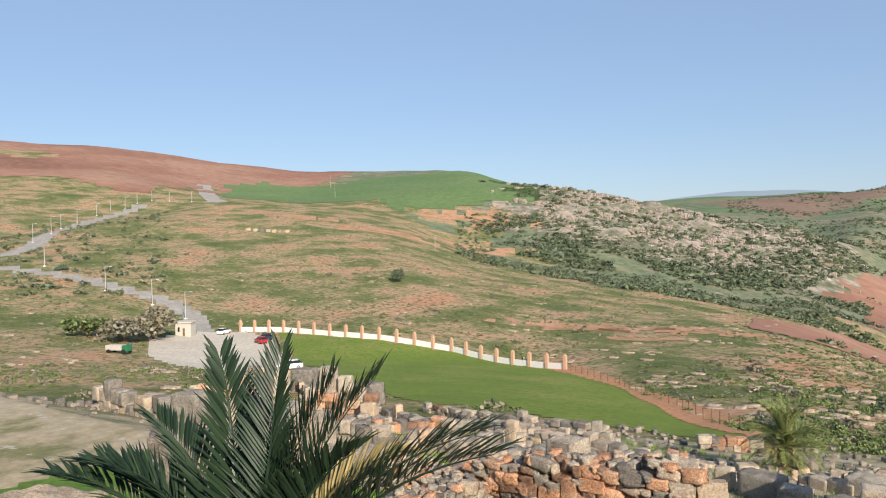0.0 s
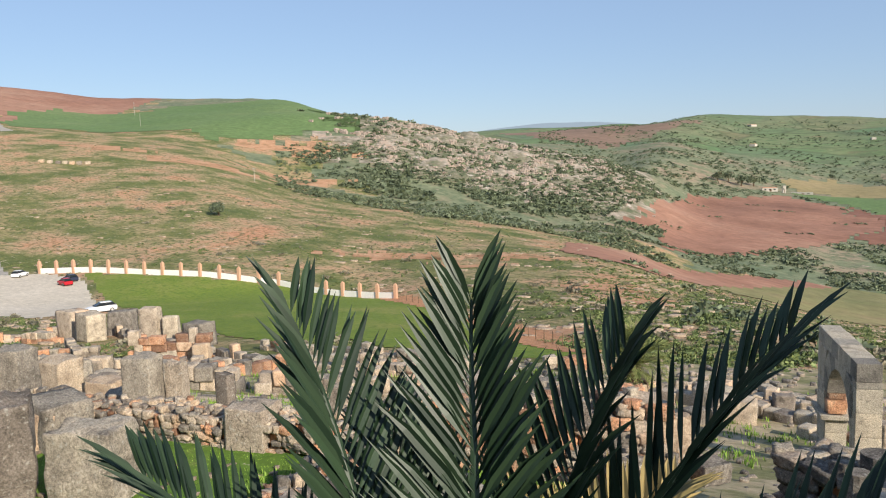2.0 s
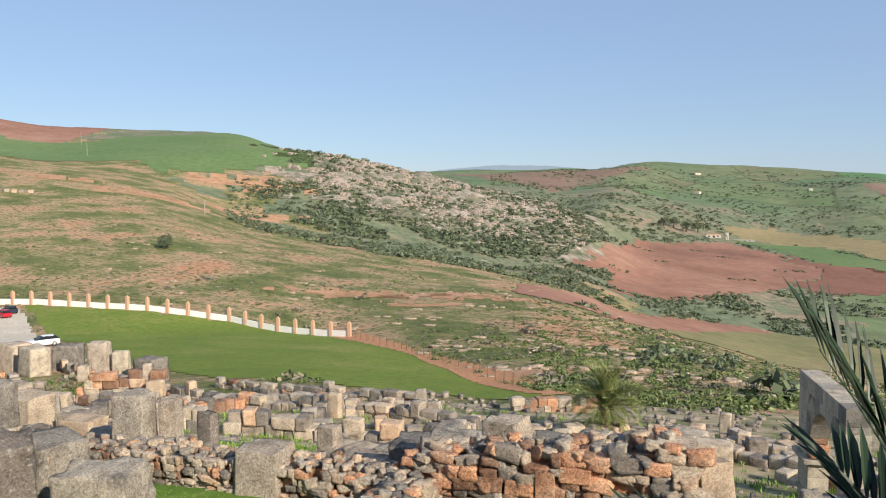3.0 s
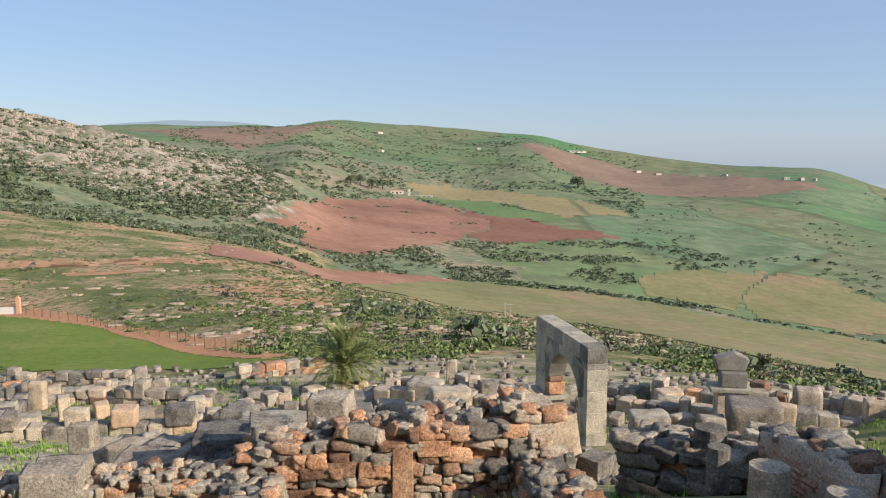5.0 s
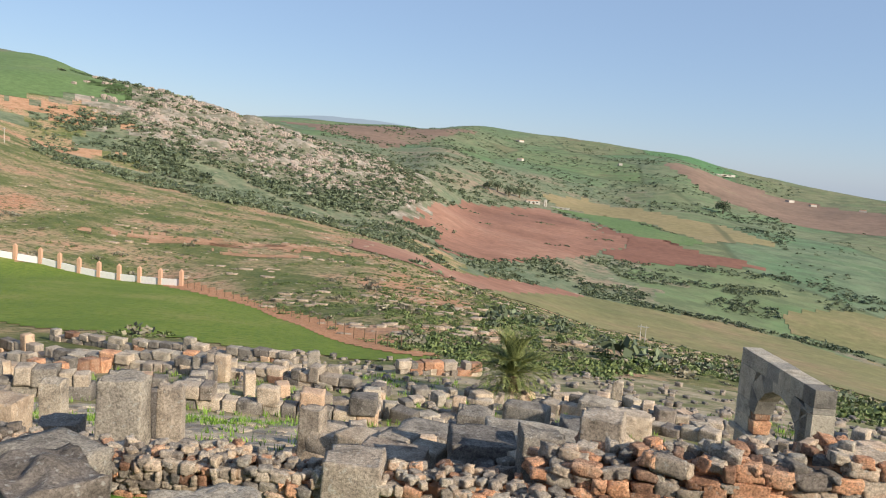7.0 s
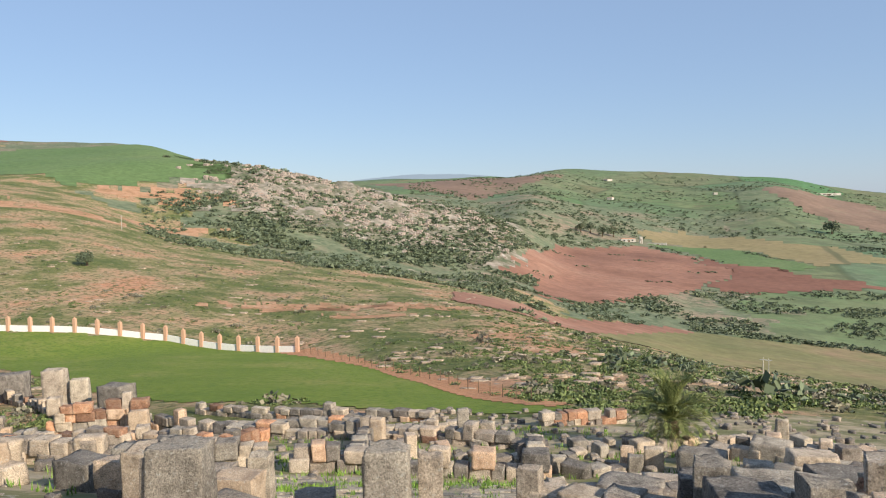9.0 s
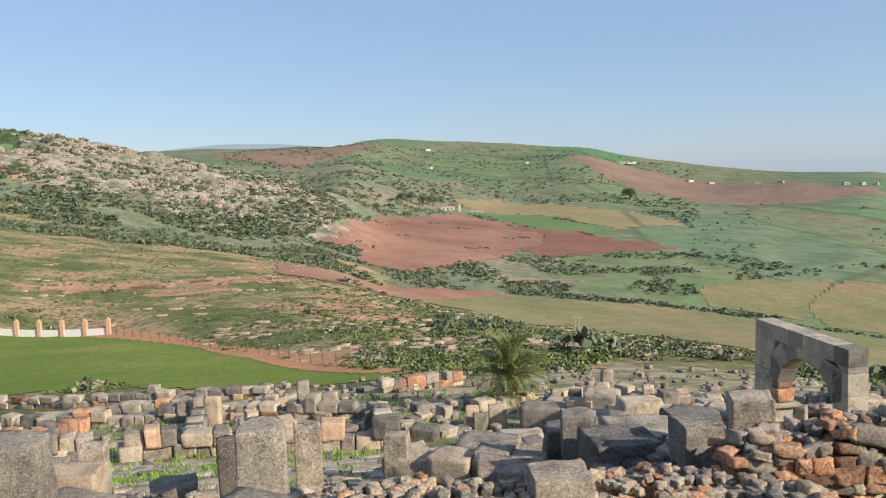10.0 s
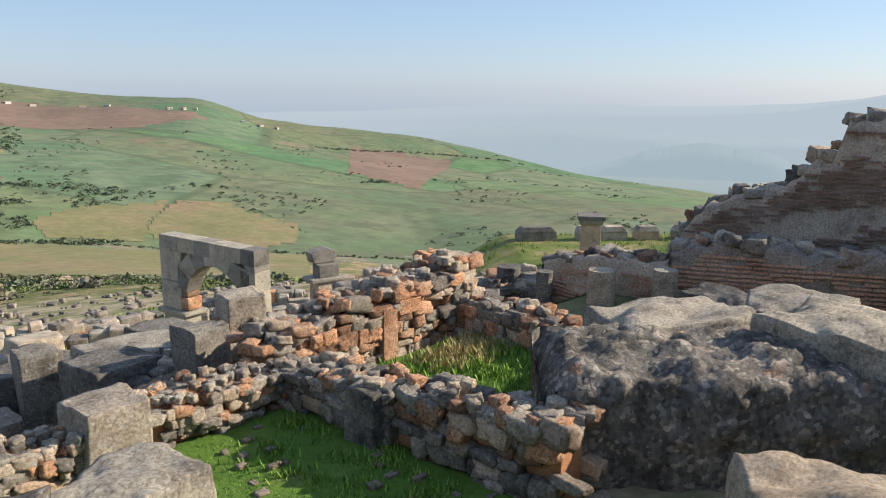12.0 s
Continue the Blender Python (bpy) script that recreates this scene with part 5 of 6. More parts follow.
CLUMPS = [(-77.0, 589.0), (-74.0, 815.0), (-54.0, 734.0), (7.0, 856.0), (-26.0, 915.0), (63.0, 808.0), (17.0, 686.0), (-39.0, 232.0), (-17.0, 503.0), (6.0, 492.0), (106.0, 644.0), (125.0, 596.0), (130.0, 541.0), (89.0, 662.0)]
for x, y in CLUMPS:
    hedge([(x - 9, y - 3), (x + 9, y + 4)], 9, 2.2, "clump of bushes left standing in the field")

# crags on the rocky hill
vs, fs, base = [], [], 0
rs = np.random.RandomState(8)
for _ in range(3600):
    az, r = rs.triangular(-33, -22, -7), rs.uniform(550, 775)
    x, y = OX + r * math.sin(math.radians(az)), OY + r * math.cos(math.radians(az))
    if wave(np.array([x]), np.array([y]), 70, 81)[0] + 0.7 * wave(np.array([x]), np.array([y]), 24, 83)[0] < -0.1 or r < 570 + 70 * rs.rand() - (az + 20) * 2 or rs.rand() < abs(az + 20) / 16 - 0.3:
        continue
    k = rs.randint(4)
    s = rs.uniform(1.0, 3.4)
    v = unit[k] * (s * rs.uniform(0.8, 1.6), s * rs.uniform(0.8, 1.4), s * rs.uniform(0.7, 1.3))
    vs.append(v + (x, y, spot(x, y) - s * 0.25))
    fs.append(tris[k] + base)
    base += len(v)
OUTCROP = stone("outcrop_limestone", (0.26, 0.2, 0.14), (0.48, 0.38, 0.28), (0.58, 0.46, 0.35), grain=1.5, lichen=0.2)
CRAG = stone("crag_limestone", (0.24, 0.21, 0.18), (0.46, 0.4, 0.34), (0.6, 0.43, 0.33), grain=0.6, lichen=0.2)
tagged(new("crags", mesh_of("crags", np.concatenate(vs), np.concatenate(fs), CRAG, False)), "grey and pink limestone crags over the hill", "rocks", kind="stuff")
vs, fs, base = [], [], 0
for _ in range(1900):
    az, r = rs.uniform(-72, 20), 75 * 5 ** rs.rand()
    x, y = OX + r * math.sin(math.radians(az)), OY + r * math.cos(math.radians(az))
    P = (np.array([x]), np.array([y]))
    if inside(*P, MEADOW)[0] or inside(*P, CAR_PARK)[0] or inside(*P, VALLEY_OLIVE)[0] or near_line(*P, ROAD_LOW)[0] < 5 or wave(*P, 40, 82)[0] < 0.1:
        continue
    k = rs.randint(4)
    s = rs.uniform(0.25, 0.85)
    v = unit[k] * (s * rs.uniform(1.2, 3.5), s * rs.uniform(0.8, 1.4), s * 0.55)
    vs.append(v + (x, y, spot(x, y) - s * 0.2))
    fs.append(tris[k] + base)
    base += len(v)
tagged(new("hillside_rocks", mesh_of("hillside_rocks", np.concatenate(vs), np.concatenate(fs), OUTCROP, True)), "pale flat outcrops on the grassy hillside", "rocks", kind="stuff")


# grass and weeds in the courts and along the walls
def tufts(name, places, blades, high, material, label):
    vs, fs = [], []
    for x, y, z in places:
        for _ in range(blades):
            a, lean, h = prs.uniform(0, 6.28), prs.uniform(0.1, 0.6), high * prs.uniform(0.5, 1.2)
            bx, by = x + prs.normal() * 0.09, y + prs.normal() * 0.09
            dx, dy, w = math.cos(a), math.sin(a), 0.008 + 0.05 * high
            n = len(vs)
            vs += [(bx - dy * w, by + dx * w, z), (bx + dy * w, by - dx * w, z), (bx + dx * lean * h * 0.5 + dy * w * 0.7, by + dy * lean * h * 0.5 - dx * w * 0.7, z + h * 0.65), (bx + dx * lean * h, by + dy * lean * h, z + h)]
            fs += [(n, n + 1, n + 2), (n, n + 2, n + 3)]
    return tagged(new(name, mesh_of(name, vs, fs, material)), label, "grass", kind="stuff")


def spots(count, shape):
    xs, ys = [p[0] for p in shape], [p[1] for p in shape]
    out = []
    while len(out) < count:
        x, y = prs.uniform(min(xs), max(xs)), prs.uniform(min(ys), max(ys))
        if inside(np.array([x]), np.array([y]), shape)[0]:
            out.append((x, y, spot(x, y)))
    return out


COURT_ONE = [(-15.5, 5.8), (-9.5, 6.2), (-9.3, 3.2), (-10.2, 2.0), (-12.5, 2.4), (-15.5, 3)]
stones, faces, base = [], [], 0
for x, y, z in spots(130, COURT_ONE):
    k = prs.randint(4)
    v = unit[k] * (prs.uniform(0.05, 0.16), prs.uniform(0.05, 0.12), prs.uniform(0.03, 0.07)) + (x, y, z)
    stones.append(v)
    faces.append(tris[k] + base)
    base += len(v)
tagged(new("court_stones", mesh_of("court_stones", np.concatenate(stones), np.concatenate(faces), OUTCROP, True)), "small pale stones lying in the court's grass", "stones", kind="stuff")
COURT_TWO = [(-8.9, 6.4), (-5.8, 6.5), (-5.8, 4.6), (-8.4, 3.8)]
tufts("court_grass", spots(1500, COURT_ONE), 9, 0.035, GRASS, "short bright grass in the court")
tufts("court_weeds", spots(45, [(-10.6, 5.6), (-9.5, 6.1), (-9.3, 3.4), (-10.4, 3.6)]), 26, 0.1, GRASS, "dark leafy weeds in the wall's shade")
tufts("court_weeds", spots(190, COURT_TWO), 22, 0.12, GRASS, "rank green weeds in the second court")
tufts("dry_grass", spots(60, [(-7.4, 6.3), (-6.0, 6.4), (-6.0, 5.7), (-7.4, 5.6)]), 22, 0.15, DRYGRASS, "dry yellow grass under the red wall")
tufts("street_grass", spots(260, [(-23, 13.5), (-19.8, 19.2), (-14.8, 21.6), (-14.4, 20.6), (-19, 18), (-22, 13)]), 12, 0.16, GRASS, "grass along the foot of the block wall")
tufts("terrace_grass", spots(700, [(-3.4, 7.8), (2, 14), (9, 22), (15, 19), (22, 12), (3, 4)]), 9, 0.14, GRASS, "sunlit tufts on the terrace")
tufts("passage_grass", spots(500, [(-4.5, 8), (-1, 16), (4, 18), (4, 10), (-1, 7)]), 9, 0.14, GRASS, "grass in the passage before the arch")
tufts("ruin_grass", spots(1500, [(-40, 18), (-30, 42), (6, 34), (6, 20), (-12, 14), (-24, 12)]), 8, 0.22, GRASS, "grass tufts among the ruins")


# ---- palms ----
def frond(length, rise, bend, leaves, leaf, droop=0.2, seed=0):
    """A palm frond along +x from the origin: a tapering rib and folded leaflets down both sides."""
    r = np.random.RandomState(seed)
    vs, fs = [], []
    n = 14
    pts, p, ang = [], np.zeros(3), math.radians(rise)
    dirs = []
    for i in range(n + 1):
        pts.append(p.copy())
        d = np.array([math.cos(ang), 0.06 * math.sin(i * 0.5 + seed), math.sin(ang)])
        dirs.append(d / np.linalg.norm(d))
        p = p + dirs[-1] * length / n
        ang -= math.radians(bend) / n * (0.4 + 1.2 * i / n)
    for i in range(n + 1):
        w = 0.016 * length * (1 - i / n) + 0.003
        for y, z in ((-w, 0), (0, -w * 0.8), (w, 0), (0, w * 0.5)):
            vs.append(pts[i] + (0, y, z))
        if i:
            for j in range(4):
                a, b = (i - 1) * 4 + j, (i - 1) * 4 + (j + 1) % 4
                fs.append((a, b, b + 4, a + 4))
    for side in (-1, 1):
        for k in range(leaves):
            t = 0.14 + 0.86 * (k + r.uniform(-0.3, 0.3)) / (leaves - 1)
            t = min(max(t, 0.1), 0.999)
            f = t * n
            i = int(f)
            o = pts[i] + (pts[min(i + 1, n)] - pts[i]) * (f - i)
            d = dirs[i]
            size = leaf * (0.35 + 0.65 * math.sin(math.pi * min(1, 0.18 + t * 0.75))) * r.uniform(0.88, 1.1)
            up = np.cross(d, (0, 1, 0)) * -1
            if up[2] < 0:
                up = -up
            out = d * (0.62 + 0.5 * t) + np.array([0, side * (0.85 - 0.35 * t), 0]) + up * r.uniform(0.25, 0.5)
            out = out / np.linalg.norm(out)
            across = np.cross(out, up)
            across /= np.linalg.norm(across)
            w = 0.03 * leaf * r.uniform(0.8, 1.15)
            low = -np.array([0, 0, 1.0]) * size * droop * r.uniform(0.3, 1.0)
            m1, m2, tip = o + out * size * 0.3, o + out * size * 0.68 + low * 0.35, o + out * size + low
            b = len(vs)
            fold = up * w * 0.6
            vs += [o, m1 - across * w + fold, m1, m1 + across * w + fold, m2 - across * w * 0.8 + fold * 0.7, m2, m2 + across * w * 0.8 + fold * 0.7, tip]
            fs += [(b, b + 1, b + 2, b + 2), (b, b + 2, b + 3, b + 3), (b + 1, b + 4, b + 5, b + 2), (b + 2, b + 5, b + 6, b + 3), (b + 4, b + 7, b + 5, b + 5), (b + 5, b + 7, b + 6, b + 6)]
    me = bpy.data.meshes.new("frond")
    me.from_pydata([tuple(v) for v in vs], [], [f if f[2] != f[3] else f[:3] for f in fs])
    return me


def trunk_of(high, r0, r1, seed):
    """A trunk ringed by old leaf bases."""
    bm = bmesh.new()
    rows, sides = int(high / 0.09), 14
    ring = []
    for i in range(rows + 1):
        z = high * i / rows
        rr = r0 + (r1 - r0) * i / rows + (0.025 if i % 2 else 0)
        ring.append([bm.verts.new(((rr + 0.02 * noise.noise(Vector((i, j, seed)))) * math.cos(6.283 * (j + i % 2 * 0.5) / sides), rr * math.sin(6.283 * (j + i % 2 * 0.5) / sides), z)) for j in range(sides)])
    for a, b in zip(ring, ring[1:]):
        for j in range(sides):
            bm.faces.new((a[j], a[(j + 1) % sides], b[(j + 1) % sides], b[j]))
    bm.faces.new(ring[-1])
    return bm


def add_frond(palm, mesh, material, z, turn, label=""):
    ob = part("frond", mesh, material, palm, label)
    ob.matrix_basis = pose(0, 0, z, 0, 0, turn)


# palm growing below the terrace, its crown level with the walkers
PALM_X, PALM_Y, CROWN = -4.62, -1.72, 1.22
ground_z = -1.85
near_palm = thing("date_palm", PALM_X, PALM_Y, ground_z, "dark green date palm rising beside the terrace", "palm tree")
part("trunk", trunk_of(CROWN - ground_z, 0.24, 0.2, 2), BARK, near_palm)
# bearing, rise, bend and length of each frond
FRONDS = [(-108, 58, 66, 1.25), (-66, 76, 26, 1.32), (-90, 66, 46, 1.15), (-12, 82, 16, 1.28), (-38, 70, 45, 1.1), (36, 78, 24, 1.22), (20, 58, 60, 1.1), (66, 56, 46, 1.5), (92, 66, 40, 1.2),
          (-8, 44, 70, 1.2), (48, 36, 60, 1.2), (-55, 40, 60, 1.2), (118, 46, 70, 1.2), (82, 50, 40, 1.65), (104, 44, 50, 1.45), (-112, 46, 46, 1.3), (-126, 64, 46, 1.05), (-142, 56, 56, 0.85), (60, 72, 30, 1.35)]
for i, (bearing, rise, bend, length) in enumerate(FRONDS):
    dry = i == 6
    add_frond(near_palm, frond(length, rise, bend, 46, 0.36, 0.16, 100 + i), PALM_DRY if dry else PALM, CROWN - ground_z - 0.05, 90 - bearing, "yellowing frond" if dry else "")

# palm standing among the ruins
PX, PY = -9.9, 32.2
far_palm = thing("date_palm", PX, PY, spot(PX, PY), "bushy date palm standing among the ruins", "palm tree")
part("trunk", trunk_of(1.25, 0.36, 0.3, 5), BARK, far_palm)
kinds = [frond(2.2, 80, 50, 26, 0.5, 0.3, 1), frond(2.1, 58, 85, 26, 0.5, 0.3, 2), frond(2.0, 35, 95, 26, 0.5, 0.3, 3), frond(1.7, 5, 70, 24, 0.45, 0.4, 4), frond(1.5, -25, 40, 22, 0.42, 0.3, 5)]
for i in range(90):
    kind = (0, 0, 1, 1, 1, 2, 2, 3, 4)[i % 9]
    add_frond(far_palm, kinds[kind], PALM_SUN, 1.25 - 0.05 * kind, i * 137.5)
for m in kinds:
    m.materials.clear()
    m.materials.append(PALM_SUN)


# lone bushes and trees: trunk, limbs and a crown of small leaves
def tree(x, y, high, wide, label, leaves=900, material=SHRUB_FAR, category="tree", seed=0):
    t = thing("tree" if category == "tree" else "bush", x, y, spot(x, y), label, category)
    bm = rod(wide * 0.05, wide * 0.03, high * 0.5, 8, 0, 0, -0.2)
    for k in range(5):
        a = k * 1.26
        limb = bmesh.ops.create_cone(bm, segments=5, radius1=wide * 0.025, radius2=wide * 0.01, depth=high * 0.5, matrix=pose(math.cos(a) * wide * 0.13, math.sin(a) * wide * 0.13, high * 0.5, 0, 28, math.degrees(a)))
    part("trunk", bm, BARK, t)
    v, f = clump(leaves, 0.085, 1.0, seed + 50)
    me = mesh_of("crown", v * (wide * 0.5, wide * 0.5, high * 0.75) + (0, 0, high * 0.18), f, material)
    part("crown", me, None, t)


tree(-167, 194, 5.2, 7, "round dark bush alone on the hillside", 900, SHRUB_FAR, "bush", 1)
tree(-153, 93, 7.5, 13, "grey-green olive tree at the car park", 1300, SHRUB_GREY, "tree", 2)
tree(-150, 84, 6.5, 11, "bare-branched olive tree at the car park", 1100, SHRUB_GREY, "tree", 3)
tree(-160, 82, 5.0, 12, "dark green shrub by the car park", 900, SHRUB, "bush", 4)
tree(310, 1346, 26, 26, "dark tree alone on the far slope", 700, SHRUB_FAR, "tree", 5)
for i, (x, y) in enumerate(((-45, 1110), (-62, 1120), (-30, 1130), (-75, 1105))):
    tree(x, y, 18, 20, "tall tree beside the farmhouse", 500, SHRUB_FAR, "tree", 6 + i)

# ---- wall and pillars round the meadow ----
fence_points, step = [], 0
for (ax, ay), (bx, by) in zip(FENCE_LINE[1:], FENCE_LINE[2:]):
    n = max(1, round(math.hypot(bx - ax, by - ay) / 4.3))
    fence_points += [(ax + (bx - ax) * i / n, ay + (by - ay) * i / n) for i in range(n)]
fence_points.append(FENCE_LINE[-1])
fence = thing("boundary_wall", *fence_points[0], spot(*fence_points[0]), "low whitewashed wall with salmon-coloured pillars", "wall", kind="structure")
fz = spot(*fence_points[0])
for i, (x, y) in enumerate(fence_points):
    z = spot(x, y) - fz - 0.3
    post = part("pillar", boxed(0.62, 0.62, 3.0, bevel=0.03), PILLAR, fence)
    post.matrix_basis = pose(x - fence_points[0][0], y - fence_points[0][1], z)
    cap = part("pillar_cap", boxed(0.5, 0.5, 0.35, 0, 0, 0, 0.02, 0.2), PILLAR, post)
    cap.matrix_basis = pose(0, 0, 3.0)
    if i + 1 < len(fence_points):
        qx, qy = fence_points[i + 1]
        d = math.hypot(qx - x, qy - y)
        zq = spot(qx, qy) - spot(x, y)
        panel = part("panel", boxed(d - 0.62, 0.25, 1.5, bevel=0.02), WHITE, fence)
        panel.matrix_basis = pose((x + qx) / 2 - fence_points[0][0], (y + qy) / 2 - fence_points[0][1], z + zq / 2, 0, -math.degrees(math.atan2(zq, d)), math.degrees(math.atan2(qy - y, qx - x)))


# ---- street lamps, poles ----
def street_lamp(x, y, high, facing):
    lamp = thing("street_lamp", x, y, spot(x, y), "slim grey street lamp beside the road", "street lamp", "street lamps", turn=facing)
    part("pole", rod(0.16, 0.09, high, 8, 0, 0, -0.3), STEEL, lamp)
    part("foot", boxed(0.7, 0.7, 0.5, 0, 0, -0.2, 0.04), WHITE, lamp)
    part("arm", boxed(1.7, 0.1, 0.1, 0.8, 0, high - 0.35, 0.02), STEEL, lamp)
    part("lantern", boxed(0.8, 0.28, 0.14, 1.7, 0, high - 0.4, 0.04), WHITE, lamp)


for i, (x, y) in enumerate(LAMPS):
    street_lamp(x, y, 8.5 if math.hypot(x, y) > 300 else 7.5, 30)
for x, y, h in ((-541, 546, 12), (22, 206, 5), (24, 210, 5), (-640, 640, 14), (-648, 648, 14), (-232, 300, 7)):
    pole = thing("utility_pole", x, y, spot(x, y), "pale concrete utility pole on the hillside", "pole", "utility poles")
    part("shaft", rod(0.12, 0.08, h, 8, 0, 0, -0.3), LIMEWASH, pole)
    part("crossarm", boxed(1.6, 0.16, 0.16, 0, 0, h - 0.9, 0.02), STEEL, pole)


# ---- vehicles ----
def loft(sections, material_name="shell"):
    """A closed body through outlines of equal length along x."""
    bm = bmesh.new()
    rings = [[bm.verts.new((x, y, z)) for y, z in outline] for x, outline in sections]
    for a, b in zip(rings, rings[1:]):
        for j in range(len(a)):
            bm.faces.new((a[j], a[(j + 1) % len(a)], b[(j + 1) % len(a)], b[j]))
    bm.faces.new(rings[0][::-1])
    bm.faces.new(rings[-1])
    bmesh.ops.recalc_face_normals(bm, faces=bm.faces[:])
    return bm


def hull(w, lo, hi):
    return [(-w * 0.92, lo), (-w, lo + 0.2), (-w, hi - 0.12), (-w * 0.88, hi), (w * 0.88, hi), (w, hi - 0.12), (w, lo + 0.2), (w * 0.92, lo)]


def car(x, y, turn, paint, label, long=4.2, high=1.48):
    c = thing("car", x, y, spot(x, y) + 0.05, label, "car", "parked cars", turn=turn)
    h = long / 2
    part("body", loft([(-h, hull(0.7, 0.35, 0.85)), (-h + 0.15, hull(0.84, 0.25, 0.95)), (-h * 0.5, hull(0.87, 0.22, 0.98)), (h * 0.4, hull(0.87, 0.22, 0.95)), (h - 0.25, hull(0.82, 0.25, 0.82)), (h, hull(0.68, 0.35, 0.7))]), paint, c)
    part("cabin", loft([(-h + 0.2, hull(0.72, 0.9, 1.0)), (-h + 0.55, hull(0.66, 0.85, high - 0.04)), (h * 0.1, hull(0.66, 0.85, high - 0.03)), (h * 0.5, hull(0.72, 0.85, 0.98))]), GLASS, c, "dark window band")
    part("roof", boxed(long * 0.36, 1.24, 0.06, -h * 0.28, 0, high - 0.06, 0.03), paint, c)
    for wx in (-h * 0.62, h * 0.62):
        for wy in (-0.78, 0.78):
            wheel = part("wheel", rod(0.31, 0.31, 0.2, 16), RUBBER, c)
            wheel.matrix_basis = pose(wx, wy + 0.1, 0.31, 90, 0, 0)
            hub = part("rim", rod(0.19, 0.19, 0.02, 12), STEEL, wheel)
            hub.matrix_basis = pose(0, 0, 0.2 if wy < 0 else -0.02)
    for wy in (-0.55, 0.55):
        part("headlight", boxed(0.08, 0.3, 0.14, h - 0.06, wy, 0.6, 0.02), WHITE, c)


car(-134.5, 107, 160, CAR_RED, "red hatchback parked on the gravel")
car(-137.5, 111, 160, CAR_DARK, "dark blue car parked beside the red one")
car(-96, 80.5, 240, CAR_WHITE, "white car parked by the meadow")
car(-155, 113, 110, CAR_WHITE, "white car parked by the gate")
van = thing("tarpaulin_van", -137, 75, spot(-137, 75), "green covered truck beside the ruins", "truck", turn=20)
part("load_cover", boxed(3.6, 1.7, 1.0, -0.4, 0, 0.6, 0.15), LIMEWASH, van, "pale canvas load cover")
part("cab", boxed(1.2, 1.6, 1.2, 2.05, 0, 0.4, 0.15), CAR_GREEN, van)
for wx in (-1.4, 1.9):
    for wy in (-0.9, 0.9):
        part("wheel", rod(0.42, 0.42, 0.25, 14), RUBBER, van).matrix_basis = pose(wx, wy + 0.12, 0.42, 90)


# ---- buildings ----
def house(x, y, w, d, h, turn, label, roof=TILE, windows=2):
    b = thing("house", x, y, spot(x, y) - 0.3, label, "house", "far houses", turn=turn)
    part("wall", boxed(w, d, h + 0.3), LIMEWASH, b)
    part("roof", boxed(w + 0.5, d + 0.5, 0.35 if roof is WHITE else 0.9, 0, 0, h + 0.3, 0, 1.0 if roof is WHITE else 0.7), LIMEWASH if roof is WHITE else roof, b)
    for i in range(windows):
        part("window", boxed(w * 0.12, 0.1, h * 0.35, -w * 0.28 + i * w * 0.56 / max(1, windows - 1), -d / 2 - 0.02, h * 0.45), GLASS, b)
    part("door", boxed(w * 0.13, 0.1, h * 0.62, 0.04 * w, -d / 2 - 0.02, 0.3), BARK, b)


house(-156, 103, 3.6, 3.2, 3.0, 35, "small white gate lodge with a flat roof", WHITE, 1)
house(-10, 1102, 20, 8, 4.5, 10, "long white farmhouse beside tall trees", TILE, 3)
house(8, 1112, 4, 4, 9, 10, "small white tower beside the farmhouse", WHITE, 1)
house(30, 1120, 26, 5, 2.2, -5, "low white greenhouse in the fields", WHITE, 2)
house(465, 2060, 72, 14, 5, 20, "long white shed on the far slope", WHITE, 4)
for i, (x, y, w) in enumerate(((798, 1558, 12), (815, 1528, 10), (850, 1540, 9), (948, 1513, 12), (992, 1513, 14), (1030, 1505, 10), (745, 1738, 12), (700, 1760, 14), (620, 1830, 14), (575, 1850, 16), (-60, 2150, 20), (-45, 1700, 16), (180, 1800, 12))):
    house(x, y, w, w * 0.7, 4.5, i * 23, "small white house on the far crest", TILE if i % 3 else WHITE, 2)

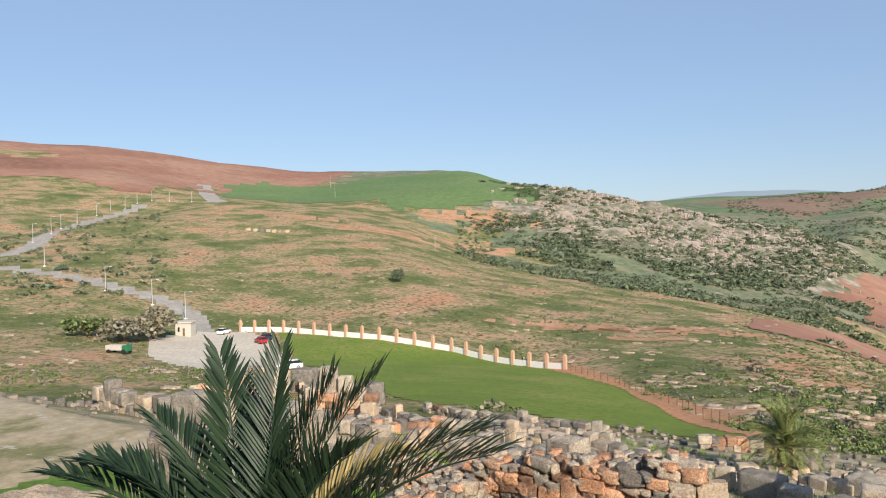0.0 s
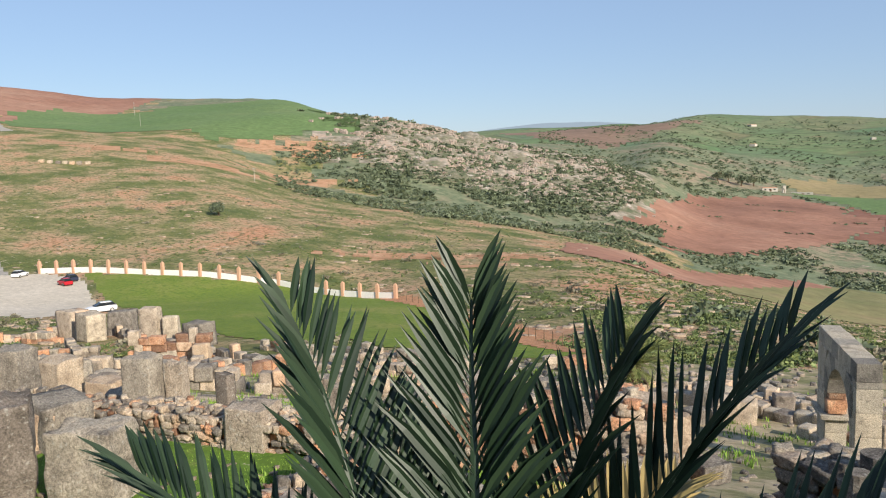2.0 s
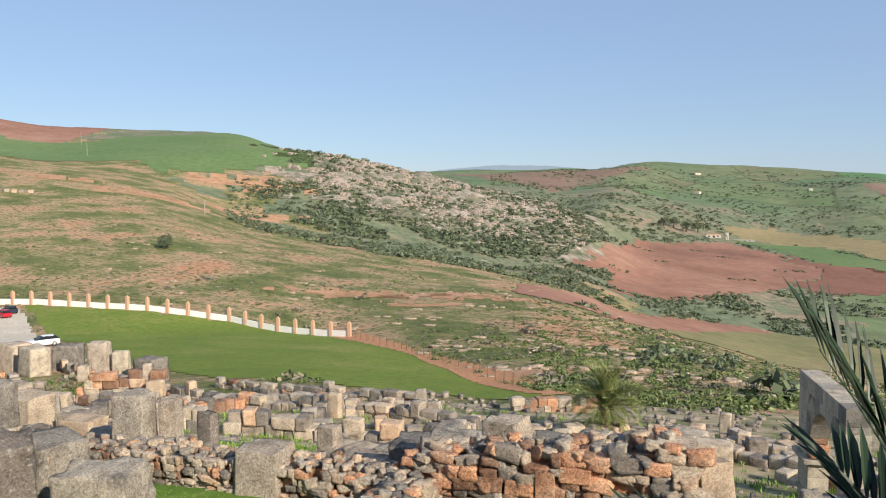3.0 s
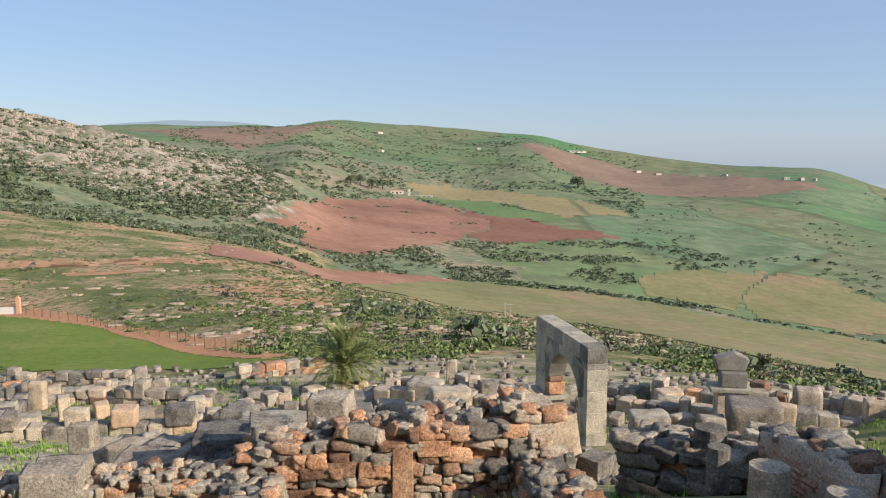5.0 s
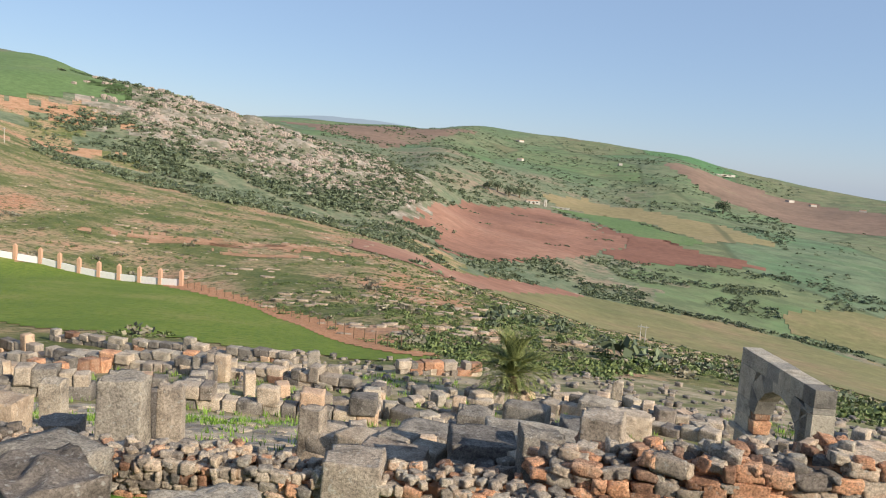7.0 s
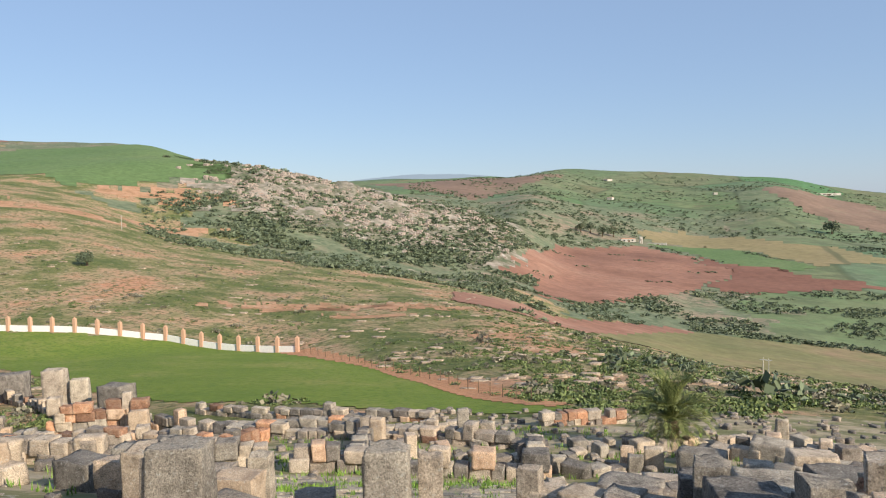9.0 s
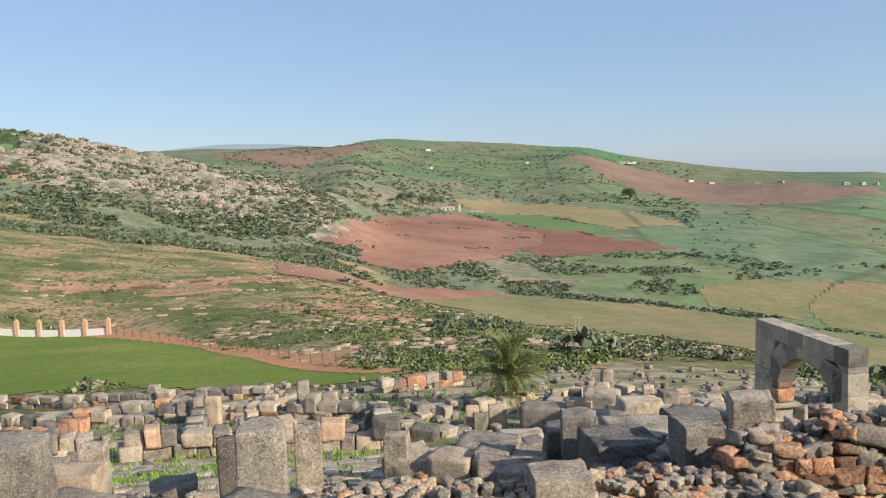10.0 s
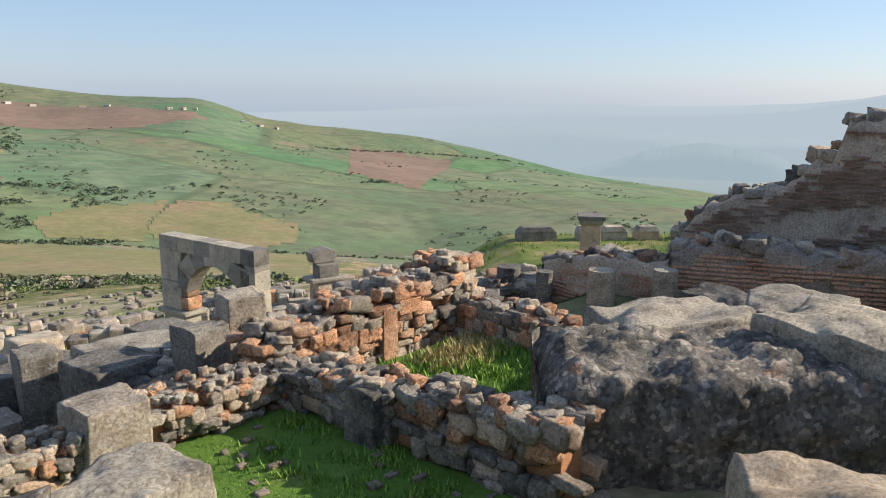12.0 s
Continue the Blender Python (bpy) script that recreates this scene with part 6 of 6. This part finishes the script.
# ---- hazy ranges beyond the valley: glowing backdrops, haze put into their colour ----
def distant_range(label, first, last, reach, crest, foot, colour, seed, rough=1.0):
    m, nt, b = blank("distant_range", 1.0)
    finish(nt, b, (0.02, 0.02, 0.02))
    # flat self-glow in a haze colour; the ranges take almost no sunlight
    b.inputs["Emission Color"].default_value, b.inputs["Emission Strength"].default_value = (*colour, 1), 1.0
    n = 220
    verts, faces = [], []
    for i in range(n):
        k = i / (n - 1)
        a = math.radians(first + (last - first) * k)
        z = crest(k) + noise.fractal(Vector((k * 9, seed, 0)), 0.9, 2.1, 5) * 16 * rough
        for depth, zz in ((-250, foot), (-80, foot + (z - foot) * 0.75), (0, z), (200, foot)):
            verts.append((OX + (reach + depth) * math.sin(a), OY + (reach + depth) * math.cos(a), zz))
        if i:
            for j in range(3):
                p = (i - 1) * 4 + j
                faces.append((p, p + 4, p + 5, p + 1))
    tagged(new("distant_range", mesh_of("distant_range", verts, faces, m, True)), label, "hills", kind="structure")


swell = lambda k, c, w: math.exp(-((k - c) / w) ** 2)
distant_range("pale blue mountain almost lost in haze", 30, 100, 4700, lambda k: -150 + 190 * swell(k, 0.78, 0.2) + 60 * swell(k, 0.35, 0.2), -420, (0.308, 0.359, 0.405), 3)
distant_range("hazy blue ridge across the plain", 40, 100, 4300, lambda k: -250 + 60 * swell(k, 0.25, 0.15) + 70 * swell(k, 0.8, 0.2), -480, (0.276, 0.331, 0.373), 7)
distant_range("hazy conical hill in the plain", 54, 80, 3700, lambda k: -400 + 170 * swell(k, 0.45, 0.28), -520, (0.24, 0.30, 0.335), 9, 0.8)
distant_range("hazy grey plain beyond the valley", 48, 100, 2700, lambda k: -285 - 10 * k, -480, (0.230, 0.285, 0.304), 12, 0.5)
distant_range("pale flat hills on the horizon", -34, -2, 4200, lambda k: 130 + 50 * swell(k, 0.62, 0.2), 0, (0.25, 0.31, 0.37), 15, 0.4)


# row of painted stones on the hillside, and a thin fence along the earth bank
for x, y in [(-306.0, 245.0), (-302.0, 246.0), (-298.0, 247.0), (-296.0, 249.0), (-293.0, 250.0), (-291.0, 252.0), (-289.0, 255.0)]:
    tagged(put("white_stone", BLOCKS[TAN.name][2], x, y, spot(x, y) - 0.2, 2.0, 1.6, 1.5, 20), "pale boulder set in a row on the hillside", "stone", "row of pale boulders")
bank_fence = thing("wire_fence", *BANK_LINE[0], spot(*BANK_LINE[0]), "thin rusty post fence along the earth bank", "fence")
for (ax, ay), (bx, by) in zip(BANK_LINE, BANK_LINE[1:]):
    n = int(math.hypot(bx - ax, by - ay) / 3)
    for i in range(n):
        x, y = ax + (bx - ax) * i / n, ay + (by - ay) * i / n
        part("post", rod(0.05, 0.04, 1.3, 6), BARK, bank_fence).matrix_basis = pose(x - BANK_LINE[0][0], y - BANK_LINE[0][1], spot(x, y) - spot(*BANK_LINE[0]), rng.uniform(-4, 4))
